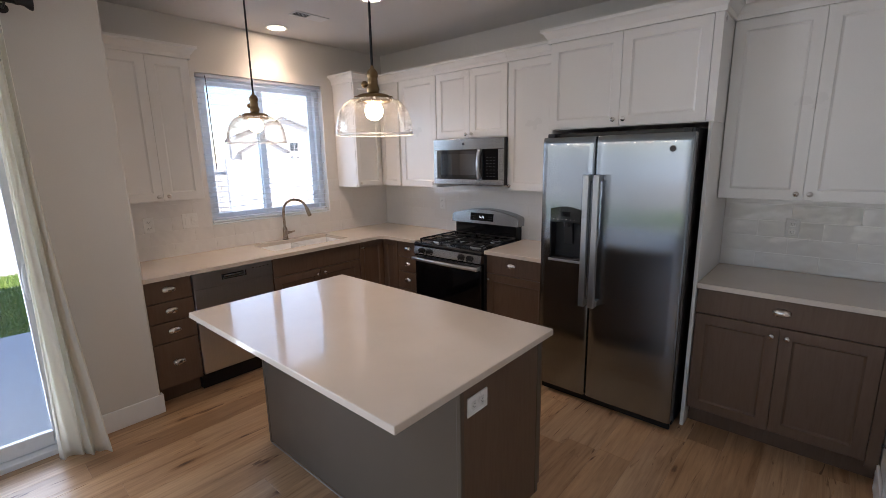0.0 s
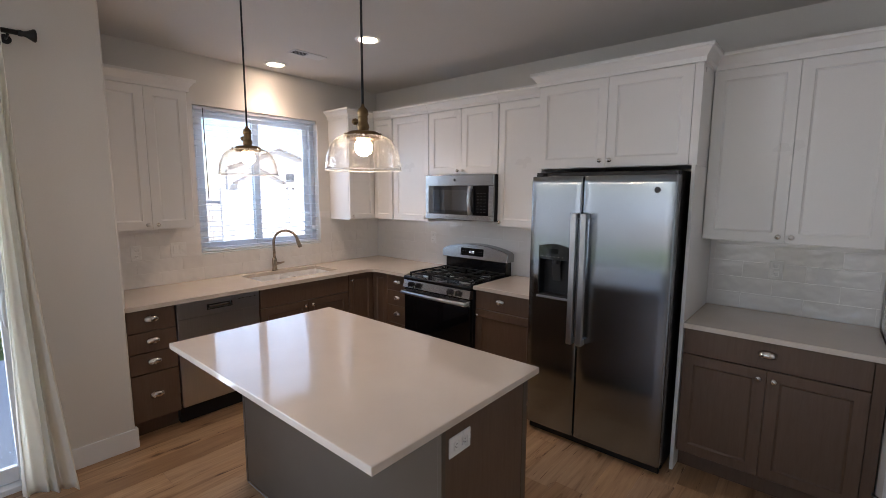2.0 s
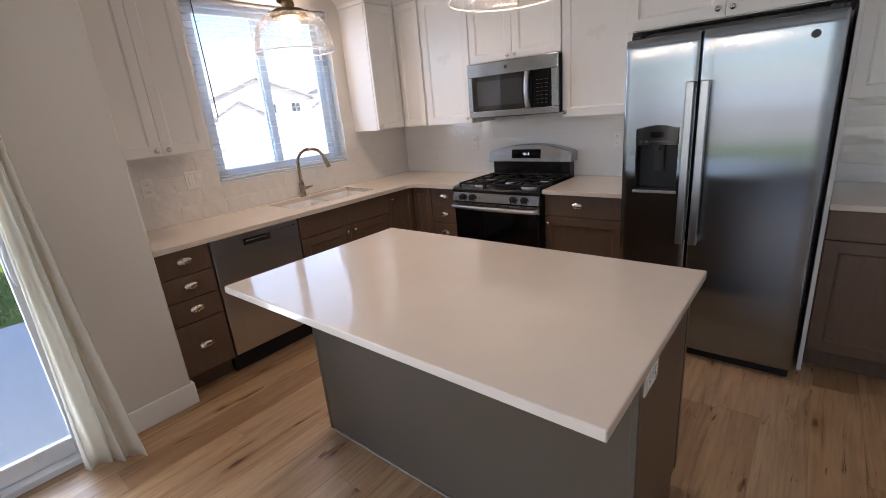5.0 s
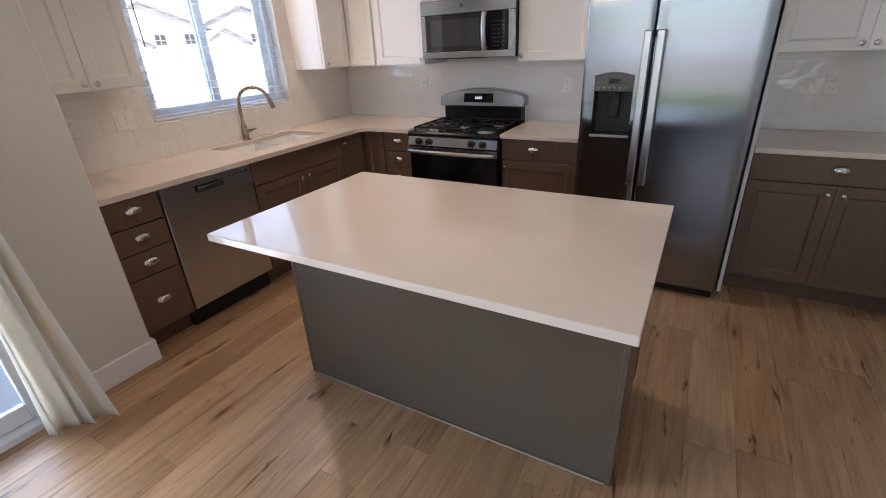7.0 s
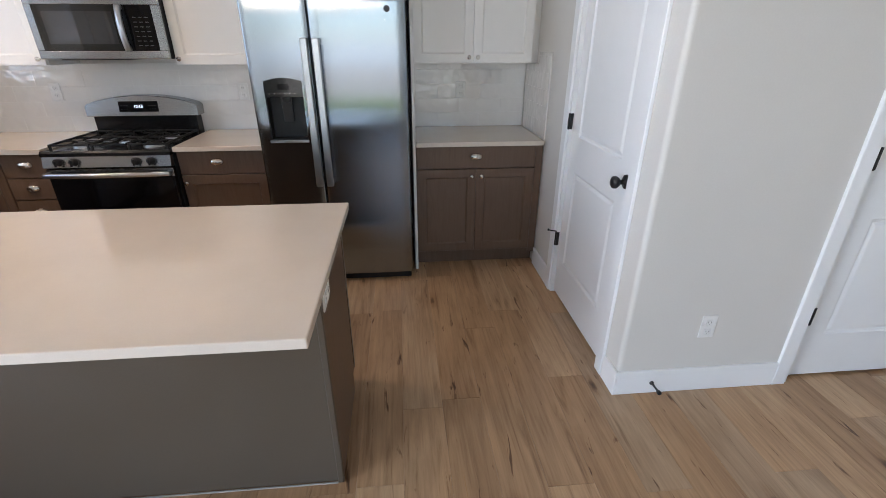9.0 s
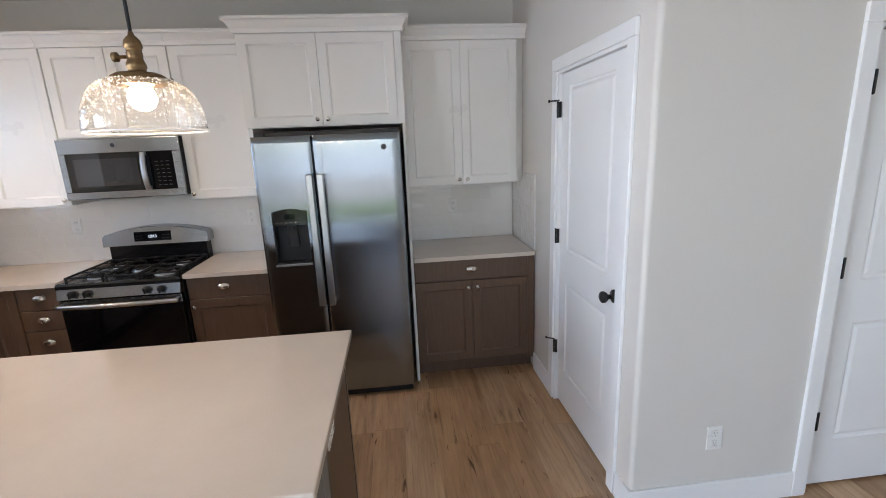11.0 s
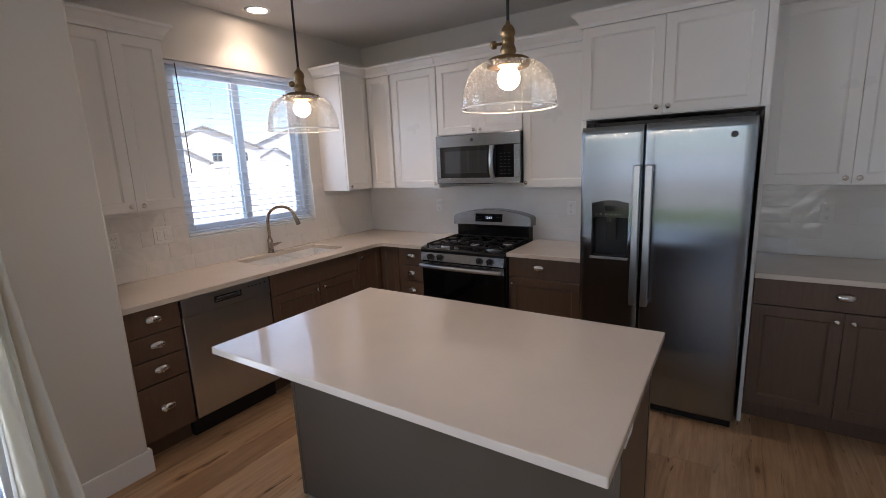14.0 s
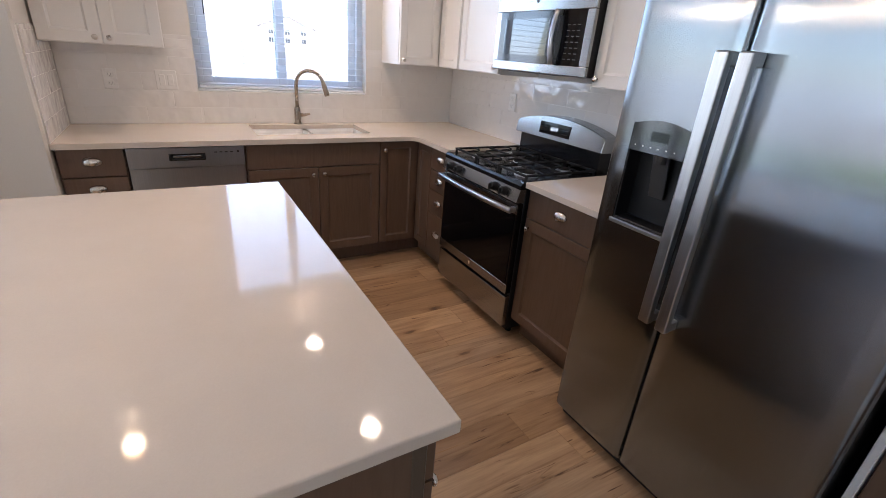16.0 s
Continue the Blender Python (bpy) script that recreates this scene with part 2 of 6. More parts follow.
def plank_mat():
    """Weathered oak: each plank its own tone, long grain, short dark checks and ragged knots."""
    m = material("oak_plank", (0.3, 0.2, 0.12), 0.4)
    b, add, link = tools(m)

    def grain(scale, size, detail, twist):
        n = add("ShaderNodeTexNoise", Scale=size, Detail=detail, Roughness=0.62, Distortion=twist)
        link(coords(add, link, scale, True), n.inputs["Vector"])
        return n.outputs["Fac"]

    def times(a, c, share=1.0):
        x = add("ShaderNodeMix")
        x.data_type, x.blend_type = 'RGBA', 'MULTIPLY'
        x.inputs["Factor"].default_value = share
        link(a, x.inputs["A"])
        link(c, x.inputs["B"])
        return x.outputs["Result"]

    fine = grain((40.0, 1.8, 1.0), 2.0, 6.0, 0.4)
    long = grain((13.0, 0.8, 1.0), 2.2, 7.0, 1.0)
    cloud = grain((4.0, 0.9, 1.0), 1.4, 4.0, 0.5)
    check = grain((24.0, 2.6, 1.0), 1.3, 3.0, 0.8)
    ragged = grain((9.0, 4.0, 1.0), 3.0, 4.0, 0.0)
    oi = add("ShaderNodeObjectInfo")
    tone = ramp(add, link, oi.outputs["Random"], [(0.0, (0.345, 0.210, 0.114)), (0.3, (0.430, 0.268, 0.146)), (0.65, (0.535, 0.350, 0.200)), (1.0, (0.430, 0.300, 0.190))])
    c = times(tone, ramp(add, link, fine, [(0.30, (0.86, 0.84, 0.82)), (0.50, (1.0, 1.0, 1.0)), (0.72, (1.07, 1.07, 1.06))]))
    c = times(c, ramp(add, link, long, [(0.30, (0.62, 0.55, 0.48)), (0.42, (0.90, 0.86, 0.82)), (0.55, (1.02, 1.0, 0.98)), (0.72, (1.14, 1.12, 1.09))]))
    c = times(c, ramp(add, link, cloud, [(0.30, (0.80, 0.76, 0.73)), (0.55, (1.0, 1.0, 1.0)), (0.72, (1.10, 1.09, 1.08))]))
    c = times(c, ramp(add, link, check, [(0.26, (0.20, 0.14, 0.10)), (0.31, (0.46, 0.38, 0.31)), (0.36, (1, 1, 1))]))
    k = add("ShaderNodeTexVoronoi", Scale=1.0)
    k.voronoi_dimensions = '2D'
    link(coords(add, link, (3.6, 1.3, 1.0), True), k.inputs["Vector"])
    rough_edge = add("ShaderNodeMath")
    rough_edge.operation = 'MULTIPLY_ADD'
    rough_edge.inputs[1].default_value = 0.16
    link(ragged, rough_edge.inputs[0])
    link(k.outputs["Distance"], rough_edge.inputs[2])
    c = times(c, ramp(add, link, rough_edge.outputs[0], [(0.07, (0.14, 0.09, 0.06)), (0.105, (0.34, 0.25, 0.18)), (0.14, (0.80, 0.72, 0.65)), (0.22, (1, 1, 1))]), 0.9)
    link(c, b.inputs["Base Color"])
    mr = add("ShaderNodeMapRange")
    mr.inputs["To Min"].default_value, mr.inputs["To Max"].default_value = 0.40, 0.22
    link(long, mr.inputs["Value"])
    link(mr.outputs[0], b.inputs["Roughness"])
    bump(add, link, fine, b, 0.15, 0.002)
    return m


plank_wood = plank_mat()


def let_light_through(m, share, color):
    """Thin cloth: part of the light that falls on the back comes out of the front."""
    nt = m.node_tree
    b, out = nt.nodes["Principled BSDF"], nt.nodes["Material Output"]
    tl, mx = nt.nodes.new("ShaderNodeBsdfTranslucent"), nt.nodes.new("ShaderNodeMixShader")
    tl.inputs["Color"].default_value = (*color, 1)
    mx.inputs[0].default_value = share
    nt.links.new(b.outputs[0], mx.inputs[1])
    nt.links.new(tl.outputs[0], mx.inputs[2])
    nt.links.new(mx.outputs[0], out.inputs[0])


blind_vinyl = surface("blind_vinyl", (0.80, 0.82, 0.84), (0.86, 0.87, 0.88), 0.4, 0, 3, 120, 0.02)
let_light_through(blind_vinyl, 0.45, (0.90, 0.92, 0.95))
let_light_through(curtain_cloth, 0.55, (0.93, 0.90, 0.82))


def glow(name, color, strength):
    m = bpy.data.materials.new(name)
    m.use_nodes = True
    b = m.node_tree.nodes["Principled BSDF"]
    b.inputs["Base Color"].default_value = (0.8, 0.8, 0.8, 1)
    b.inputs["Emission Color"].default_value = (*color, 1)
    b.inputs["Emission Strength"].default_value = strength
    return m


bulb_glow = glow("bulb_glow", (1.0, 0.77, 0.50), 48.0)
can_glow = glow("downlight_glow", (1.0, 0.82, 0.60), 26.0)
digit_glow = glow("clock_digits", (0.75, 0.9, 1.0), 1.0)


def clear_glass(name, seeds=0.0, tint=(1, 1, 1), ior=4.0):
    m = bpy.data.materials.new(name)
    m.use_nodes = True
    nt = m.node_tree
    nt.nodes.clear()
    out = nt.nodes.new("ShaderNodeOutputMaterial")
    mix = nt.nodes.new("ShaderNodeMixShader")
    tr = nt.nodes.new("ShaderNodeBsdfTransparent")
    tr.inputs["Color"].default_value = (*tint, 1)
    gl = nt.nodes.new("ShaderNodeBsdfGlossy")
    gl.inputs["Roughness"].default_value = 0.02
    fr = nt.nodes.new("ShaderNodeLayerWeight")
    fr.inputs["Blend"].default_value = 0.5
    pw = nt.nodes.new("ShaderNodeMath")
    pw.operation = 'POWER'
    pw.inputs[1].default_value = ior
    ml = nt.nodes.new("ShaderNodeMath")
    ml.operation = 'MULTIPLY_ADD'
    ml.inputs[1].default_value, ml.inputs[2].default_value = 0.80, 0.06
    nt.links.new(fr.outputs["Facing"], pw.inputs[0])
    nt.links.new(pw.outputs[0], ml.inputs[0])
    nt.links.new(ml.outputs[0], mix.inputs[0])
    nt.links.new(tr.outputs[0], mix.inputs[1])
    nt.links.new(gl.outputs[0], mix.inputs[2])
    nt.links.new(mix.outputs[0], out.inputs[0])
    if seeds:
        tl = nt.nodes.new("ShaderNodeBsdfTranslucent")
        tl.inputs["Color"].default_value = (0.95, 0.93, 0.88, 1)
        m2 = nt.nodes.new("ShaderNodeMixShader")
        m2.inputs[0].default_value = 0.008
        nt.links.new(mix.outputs[0], m2.inputs[1])
        nt.links.new(tl.outputs[0], m2.inputs[2])
        nt.links.new(m2.outputs[0], out.inputs[0])
        tc = nt.nodes.new("ShaderNodeTexCoord")
        vo = nt.nodes.new("ShaderNodeTexNoise")
        vo.inputs["Scale"].default_value = 60.0
        vo.inputs["Detail"].default_value = 1.0
        bp = nt.nodes.new("ShaderNodeBump")
        bp.inputs["Strength"].default_value = seeds
        bp.inputs["Distance"].default_value = 0.004
        nt.links.new(tc.outputs["Object"], vo.inputs["Vector"])
        nt.links.new(vo.outputs["Fac"], bp.inputs["Height"])
        nt.links.new(bp.outputs[0], gl.inputs["Normal"])
        nt.links.new(bp.outputs[0], fr.inputs["Normal"])
    return m


pane_glass = clear_glass("window_glass", 0, (0.96, 0.98, 0.98))
shade_glass = clear_glass("seeded_glass", 0.5, (0.985, 0.985, 0.98), 3.0)

# ---- mesh helpers ----
ORG = {}


def thing(name, at, label, category, group="", kind=""):
    ob = new(name)
    ob.location = at
    ob.empty_display_size = 0.05
    ORG[ob.name] = Vector(at)
    return tagged(ob, label, category, group, kind)


def mesh_of(name, bm, mat, smooth=False):
    me = bpy.data.meshes.new(name)
    bm.to_mesh(me)
    bm.free()
    me.materials.append(mat)
    if smooth:
        for p in me.polygons:
            p.use_smooth = True
    return me


def part(name, bm, mat, parent, label="", smooth=False):
    """One mesh object under a thing or a part; bm is given in world places."""
    org = ORG[parent.name]
    bmesh.ops.translate(bm, verts=bm.verts, vec=-org)
    ob = new(name, mesh_of(name, bm, mat, smooth))
    ob.parent = parent
    ORG[ob.name] = org
    if label:
        tagged(ob, label)
    return ob


def single(name, bm, mat, label, category, group="", kind="", smooth=False):
    """A thing that is one mesh."""
    vs = [v.co for v in bm.verts]
    at = Vector((sum(v.x for v in vs) / len(vs), sum(v.y for v in vs) / len(vs), min(v.z for v in vs)))
    bmesh.ops.translate(bm, verts=bm.verts, vec=-at)
    ob = new(name, mesh_of(name, bm, mat, smooth))
    ob.location = at
    ORG[ob.name] = at
    return tagged(ob, label, category, group, kind)


def box(x0, x1, y0, y1, z0, z1, bev=0.0, seg=1, bm=None):
    b = bmesh.new()
    bmesh.ops.create_cube(b, size=1)
    for v in b.verts:
        v.co = Vector(((x0 + x1) / 2 + v.co.x * abs(x1 - x0), (y0 + y1) / 2 + v.co.y * abs(y1 - y0), (z0 + z1) / 2 + v.co.z * abs(z1 - z0)))
    if bev:
        bmesh.ops.bevel(b, geom=list(b.edges), offset=bev, segments=seg, affect='EDGES', profile=0.5)
    return join(bm, b) if bm else b


def join(a, b):
    me = bpy.data.meshes.new("join")
    b.to_mesh(me)
    b.free()
    a.from_mesh(me)
    bpy.data.meshes.remove(me)
    return a


def lathe(profile, seg=24, m=None, bm=None):
    """Turns (radius, height) pairs round z; m places the result."""
    b = bmesh.new()
    rings = []
    for r, z in profile:
        rings.append([b.verts.new((max(r, 1e-4) * math.cos(2 * math.pi * i / seg), max(r, 1e-4) * math.sin(2 * math.pi * i / seg), z)) for i in range(seg)])
    for a, c in zip(rings, rings[1:]):
        for i in range(seg):
            j = (i + 1) % seg
            b.faces.new((a[i], a[j], c[j], c[i]))
    if profile[0][0] > 0:
        b.faces.new(list(reversed(rings[0])))
    if profile[-1][0] > 0:
        b.faces.new(rings[-1])
    bmesh.ops.recalc_face_normals(b, faces=b.faces)
    if m:
        b.transform(m)
    return join(bm, b) if bm else b


def tube(points, r, seg=12, bm=None, radii=None):
    b = bmesh.new()
    pts = [Vector(p) for p in points]
    rings = []
    side = None
    for i, p in enumerate(pts):
        t = (pts[min(i + 1, len(pts) - 1)] - pts[max(i - 1, 0)]).normalized()
        if side is None:
            side = t.orthogonal().normalized()
        side = (side - t * side.dot(t)).normalized()
        up = t.cross(side)
        rr = radii[i] if radii else r
        rings.append([b.verts.new(p + rr * (side * math.cos(2 * math.pi * k / seg) + up * math.sin(2 * math.pi * k / seg))) for k in range(seg)])
    for a, c in zip(rings, rings[1:]):
        for k in range(seg):
            j = (k + 1) % seg
            b.faces.new((a[k], a[j], c[j], c[k]))
    b.faces.new(list(reversed(rings[0])))
    b.faces.new(rings[-1])
    bmesh.ops.recalc_face_normals(b, faces=b.faces)
    return join(bm, b) if bm else b


def prism(outline, axis, lo, hi, bev=0.0, bm=None):
    """Extrudes a 2D outline (the two other axes in order) along an axis."""
    b = bmesh.new()
    def at(u, v, w):
        return {'x': (w, u, v), 'y': (u, w, v), 'z': (u, v, w)}[axis]
    a = [b.verts.new(at(u, v, lo)) for u, v in outline]
    c = [b.verts.new(at(u, v, hi)) for u, v in outline]
    n = len(a)
    b.faces.new(a)
    b.faces.new(c)
    for i in range(n):
        b.faces.new((a[i], a[(i + 1) % n], c[(i + 1) % n], c[i]))
    bmesh.ops.recalc_face_normals(b, faces=b.faces)
    if bev:
        bmesh.ops.bevel(b, geom=list(b.edges), offset=bev, segments=2, affect='EDGES', profile=0.5)
    return join(bm, b) if bm else b


class Face:
    """A cabinet front: u runs along the wall, d out of it, z up. 'n' fronts look towards -y, 'w' fronts towards +x, 's' towards +y, 'p' towards -x."""
    def __init__(self, side, plane):
        self.side, self.plane = side, plane

    def box(self, u0, u1, d0, d1, z0, z1, bev=0.0, bm=None, seg=1):
        p = self.plane
        if self.side == 'n':
            return box(u0, u1, p - d1, p - d0, z0, z1, bev, seg, bm)
        if self.side == 's':
            return box(u0, u1, p + d0, p + d1, z0, z1, bev, seg, bm)
        if self.side == 'w':
            return box(p + d0, p + d1, u0, u1, z0, z1, bev, seg, bm)
        return box(p - d1, p - d0, u0, u1, z0, z1, bev, seg, bm)

    def spot(self, u, d, z):
        """A pose whose z axis points out of the front."""
        p = self.plane
        if self.side == 'n':
            return pose(u, p - d, z, 90, 0, 0)
        if self.side == 's':
            return pose(u, p + d, z, 90, 0, 180)
        if self.side == 'w':
            return pose(p + d, u, z, 90, 0, 90)
        return pose(p - d, u, z, 90, 0, -90)


def shaker(f, u0, u1, z0, z1, mat, parent, name="door", rail=0.058, t=0.02, label=""):
    """A framed front: four rails round a recessed panel with a small sloping moulding."""
    b = bmesh.new()
    rings = []
    for inset, d in ((0, 0), (0, t - 0.002), (0.002, t), (rail - 0.001, t), (rail + 0.002, t - 0.004), (rail + 0.010, t - 0.009)):
        ring = []
        for u, z in ((u0 + inset, z0 + inset), (u1 - inset, z0 + inset), (u1 - inset, z1 - inset), (u0 + inset, z1 - inset)):
            p = f.plane
            ring.append(b.verts.new({'n': (u, p - d, z), 's': (u, p + d, z), 'w': (p + d, u, z), 'p': (p - d, u, z)}[f.side]))
        rings.append(ring)
    for a, c in zip(rings, rings[1:]):
        for i in range(4):
            b.faces.new((a[i], a[(i + 1) % 4], c[(i + 1) % 4], c[i]))
    b.faces.new(rings[-1])
    b.faces.new(rings[0])
    bmesh.ops.recalc_face_normals(b, faces=b.faces)
    return part(name, b, mat, parent, label)


def slab(f, u0, u1, z0, z1, mat, parent, name="drawer_front", t=0.02):
    return part(name, f.box(u0, u1, 0, t, z0, z1, 0.0025, seg=2), mat, parent)


def knob(f, u, z, parent, d=0.02, mat=None):
    return part("knob", lathe([(0.0, 0), (0.0055, 0), (0.005, 0.012), (0.010, 0.015), (0.0145, 0.019), (0.0145, 0.023), (0.011, 0.027), (0, 0.0285)], 20, f.spot(u, d, z)), mat or nickel, parent, "round satin nickel knob", True)


def cup_pull(f, u, z, parent, d=0.02):
    """A half-dome bin pull, open below, with a flat rim on the front."""
    b = bmesh.new()
    w, h, dep, nu, nv = 0.041, 0.026, 0.023, 18, 9
    rows = []
    for j in range(nv + 1):
        a = -0.62 + (math.pi / 2 + 0.62) * j / nv
        rows.append([b.verts.new((w * math.sin(q), h * math.sin(a) * (0.25 + 0.75 * math.cos(q)), dep * math.cos(a) * math.cos(q) ** 0.8 + 0.0005))
                     for q in [math.pi / 2 * 0.99 * (2 * i / nu - 1) for i in range(nu + 1)]])
    for a, c in zip(rows, rows[1:]):
        for i in range(nu):
            b.faces.new((a[i], a[i + 1], c[i + 1], c[i]))
    bmesh.ops.recalc_face_normals(b, faces=b.faces)
    bmesh.ops.solidify(b, geom=list(b.faces), thickness=0.0014)
    b.transform(f.spot(u, d + 0.001, z))
    return part("cup_pull", b, nickel, parent, "satin nickel cup pull", True)

# ---- large structure ----
X_PAN, Y_PAN, X_WING, Y_WING = 4.260, -2.0, 0.66, -2.68
X_EAST, Y_SOUTH = 6.6, -7.6


def structure(name, bm, mat, label, category="wall"):
    return single(name, bm, mat, label, category, kind="structure")


floor = structure("floor", prism([(0.0, 0.0), (X_EAST, 0.0), (X_EAST, Y_SOUTH), (X_WING - 0.02, Y_SOUTH), (X_WING - 0.02, Y_WING - 0.05), (0.0, Y_WING - 0.05)], "z", -0.14, -0.003), plank_wood, "warm brown oak plank floor with knots and dark grain", "floor")
structure("ceiling", box(0.0, X_EAST + 0.15, Y_SOUTH - 0.15, 0.15, CEIL, CEIL + 0.2), ceiling_paint, "flat greige painted ceiling with light texture", "ceiling")
structure("wall_north", box(-0.16, X_EAST + 0.15, 0.0, 0.15, -0.14, CEIL), wall_paint, "warm white painted wall behind the range and refrigerator")
WY0, WY1, WZ0, WZ1 = -1.955, -0.787, 1.137, 2.364
b = box(-0.16, 0, -2.78, WY0, -0.14, CEIL)
box(-0.16, 0, WY1, 0, -0.14, CEIL, bm=b)
box(-0.16, 0, WY0, WY1, -0.14, WZ0, bm=b)
box(-0.16, 0, WY0, WY1, WZ1, CEIL, bm=b)
structure("wall_west", b, wall_paint, "warm white painted wall with the kitchen window")
SY0, SY1, SZ1 = -4.98, -3.13, 2.44
b = prism([(-0.16, Y_WING - 0.11), (0, Y_WING - 0.11), (0, Y_WING), (X_WING - 0.01, Y_WING), (X_WING, Y_WING - 0.01), (X_WING, SY1), (X_WING - 0.16, SY1), (X_WING - 0.16, Y_WING - 0.111), (-0.16, Y_WING - 0.111)], 'z', -0.14, CEIL)
box(X_WING - 0.16, X_WING, Y_SOUTH, SY0, -0.14, CEIL, bm=b)
box(X_WING - 0.16, X_WING, SY0, SY1, SZ1, CEIL, bm=b)
structure("wall_west_dining", b, wall_paint, "warm white wall with the tall sliding patio door")
DY0, DY1, DZ1 = -1.80, -1.015, 2.062
nose = [(X_PAN + 0.022 * (1 - math.sin(a)), Y_PAN + 0.022 * (1 - math.cos(a))) for a in [math.pi / 2 * k / 7 for k in range(8)]]
b = prism(nose + [(X_PAN, DY0), (X_PAN + 0.12, DY0), (X_PAN + 0.12, Y_PAN + 0.12), (5.13, Y_PAN + 0.12), (5.13, Y_PAN)], 'z', -0.14, CEIL)
box(X_PAN, X_PAN + 0.12, DY1, 0, -0.14, CEIL, bm=b)
box(X_PAN, X_PAN + 0.12, DY0, DY1, DZ1, CEIL, bm=b)
structure("wall_pantry", b, wall_paint, "warm white pantry wall with a rounded outer corner")
b = box(5.13, 5.97, Y_PAN, Y_PAN + 0.12, DZ1, CEIL)
box(5.97, X_EAST, Y_PAN, Y_PAN + 0.12, -0.14, CEIL, bm=b)
structure("wall_hall", b, wall_paint, "warm white wall above and beside a panelled door")
structure("wall_east", box(X_EAST, X_EAST + 0.15, Y_SOUTH, 0, -0.14, CEIL), wall_paint, "plain warm white painted wall")
RX0, RX1, RZ0, RZ1 = 0.95, 4.75, 0.10, 2.45
b = box(0.5, RX0, Y_SOUTH - 0.15, Y_SOUTH, -0.14, CEIL)
box(RX1, X_EAST + 0.15, Y_SOUTH - 0.15, Y_SOUTH, -0.14, CEIL, bm=b)
box(RX0, RX1, Y_SOUTH - 0.15, Y_SOUTH, -0.14, RZ0, bm=b)
box(RX0, RX1, Y_SOUTH - 0.15, Y_SOUTH, RZ1, CEIL, bm=b)
structure("wall_south", b, wall_paint, "warm white wall with a wide rear window")
# unseen block, its height set to throw shade over patio and near lawn
structure("upper_storey", box(-0.16, X_EAST + 0.15, Y_SOUTH - 0.15, 4.0, CEIL + 0.2, 4.35), block_white, "unseen plain block above the ceiling, added to shade patio and lawn", "house")

# baseboards
def baseboard(outline, name="baseboard"):
    b = None
    for (x0, x1, y0, y1) in outline:
        b = box(x0, x1, y0, y1, 0, 0.132, 0.004, 2, bm=b) if b else box(x0, x1, y0, y1, 0, 0.132, 0.004, 2)
    return structure(name, b, trim_paint, "white painted flat baseboard along the wall foot", "baseboard")


BT = 0.014
baseboard([(X_WING, X_WING + BT, SY1 + 0.01, Y_WING + BT), (X_WING - 0.03, X_WING, Y_WING, Y_WING + BT)])
baseboard([(X_PAN - BT, X_PAN, -0.942, -0.60)])
baseboard([(X_PAN - BT, X_PAN, Y_PAN - BT, -1.878), (X_PAN, 5.062, Y_PAN - BT, Y_PAN)])
baseboard([(X_WING, X_WING + BT, Y_SOUTH, SY0 - 0.01)])


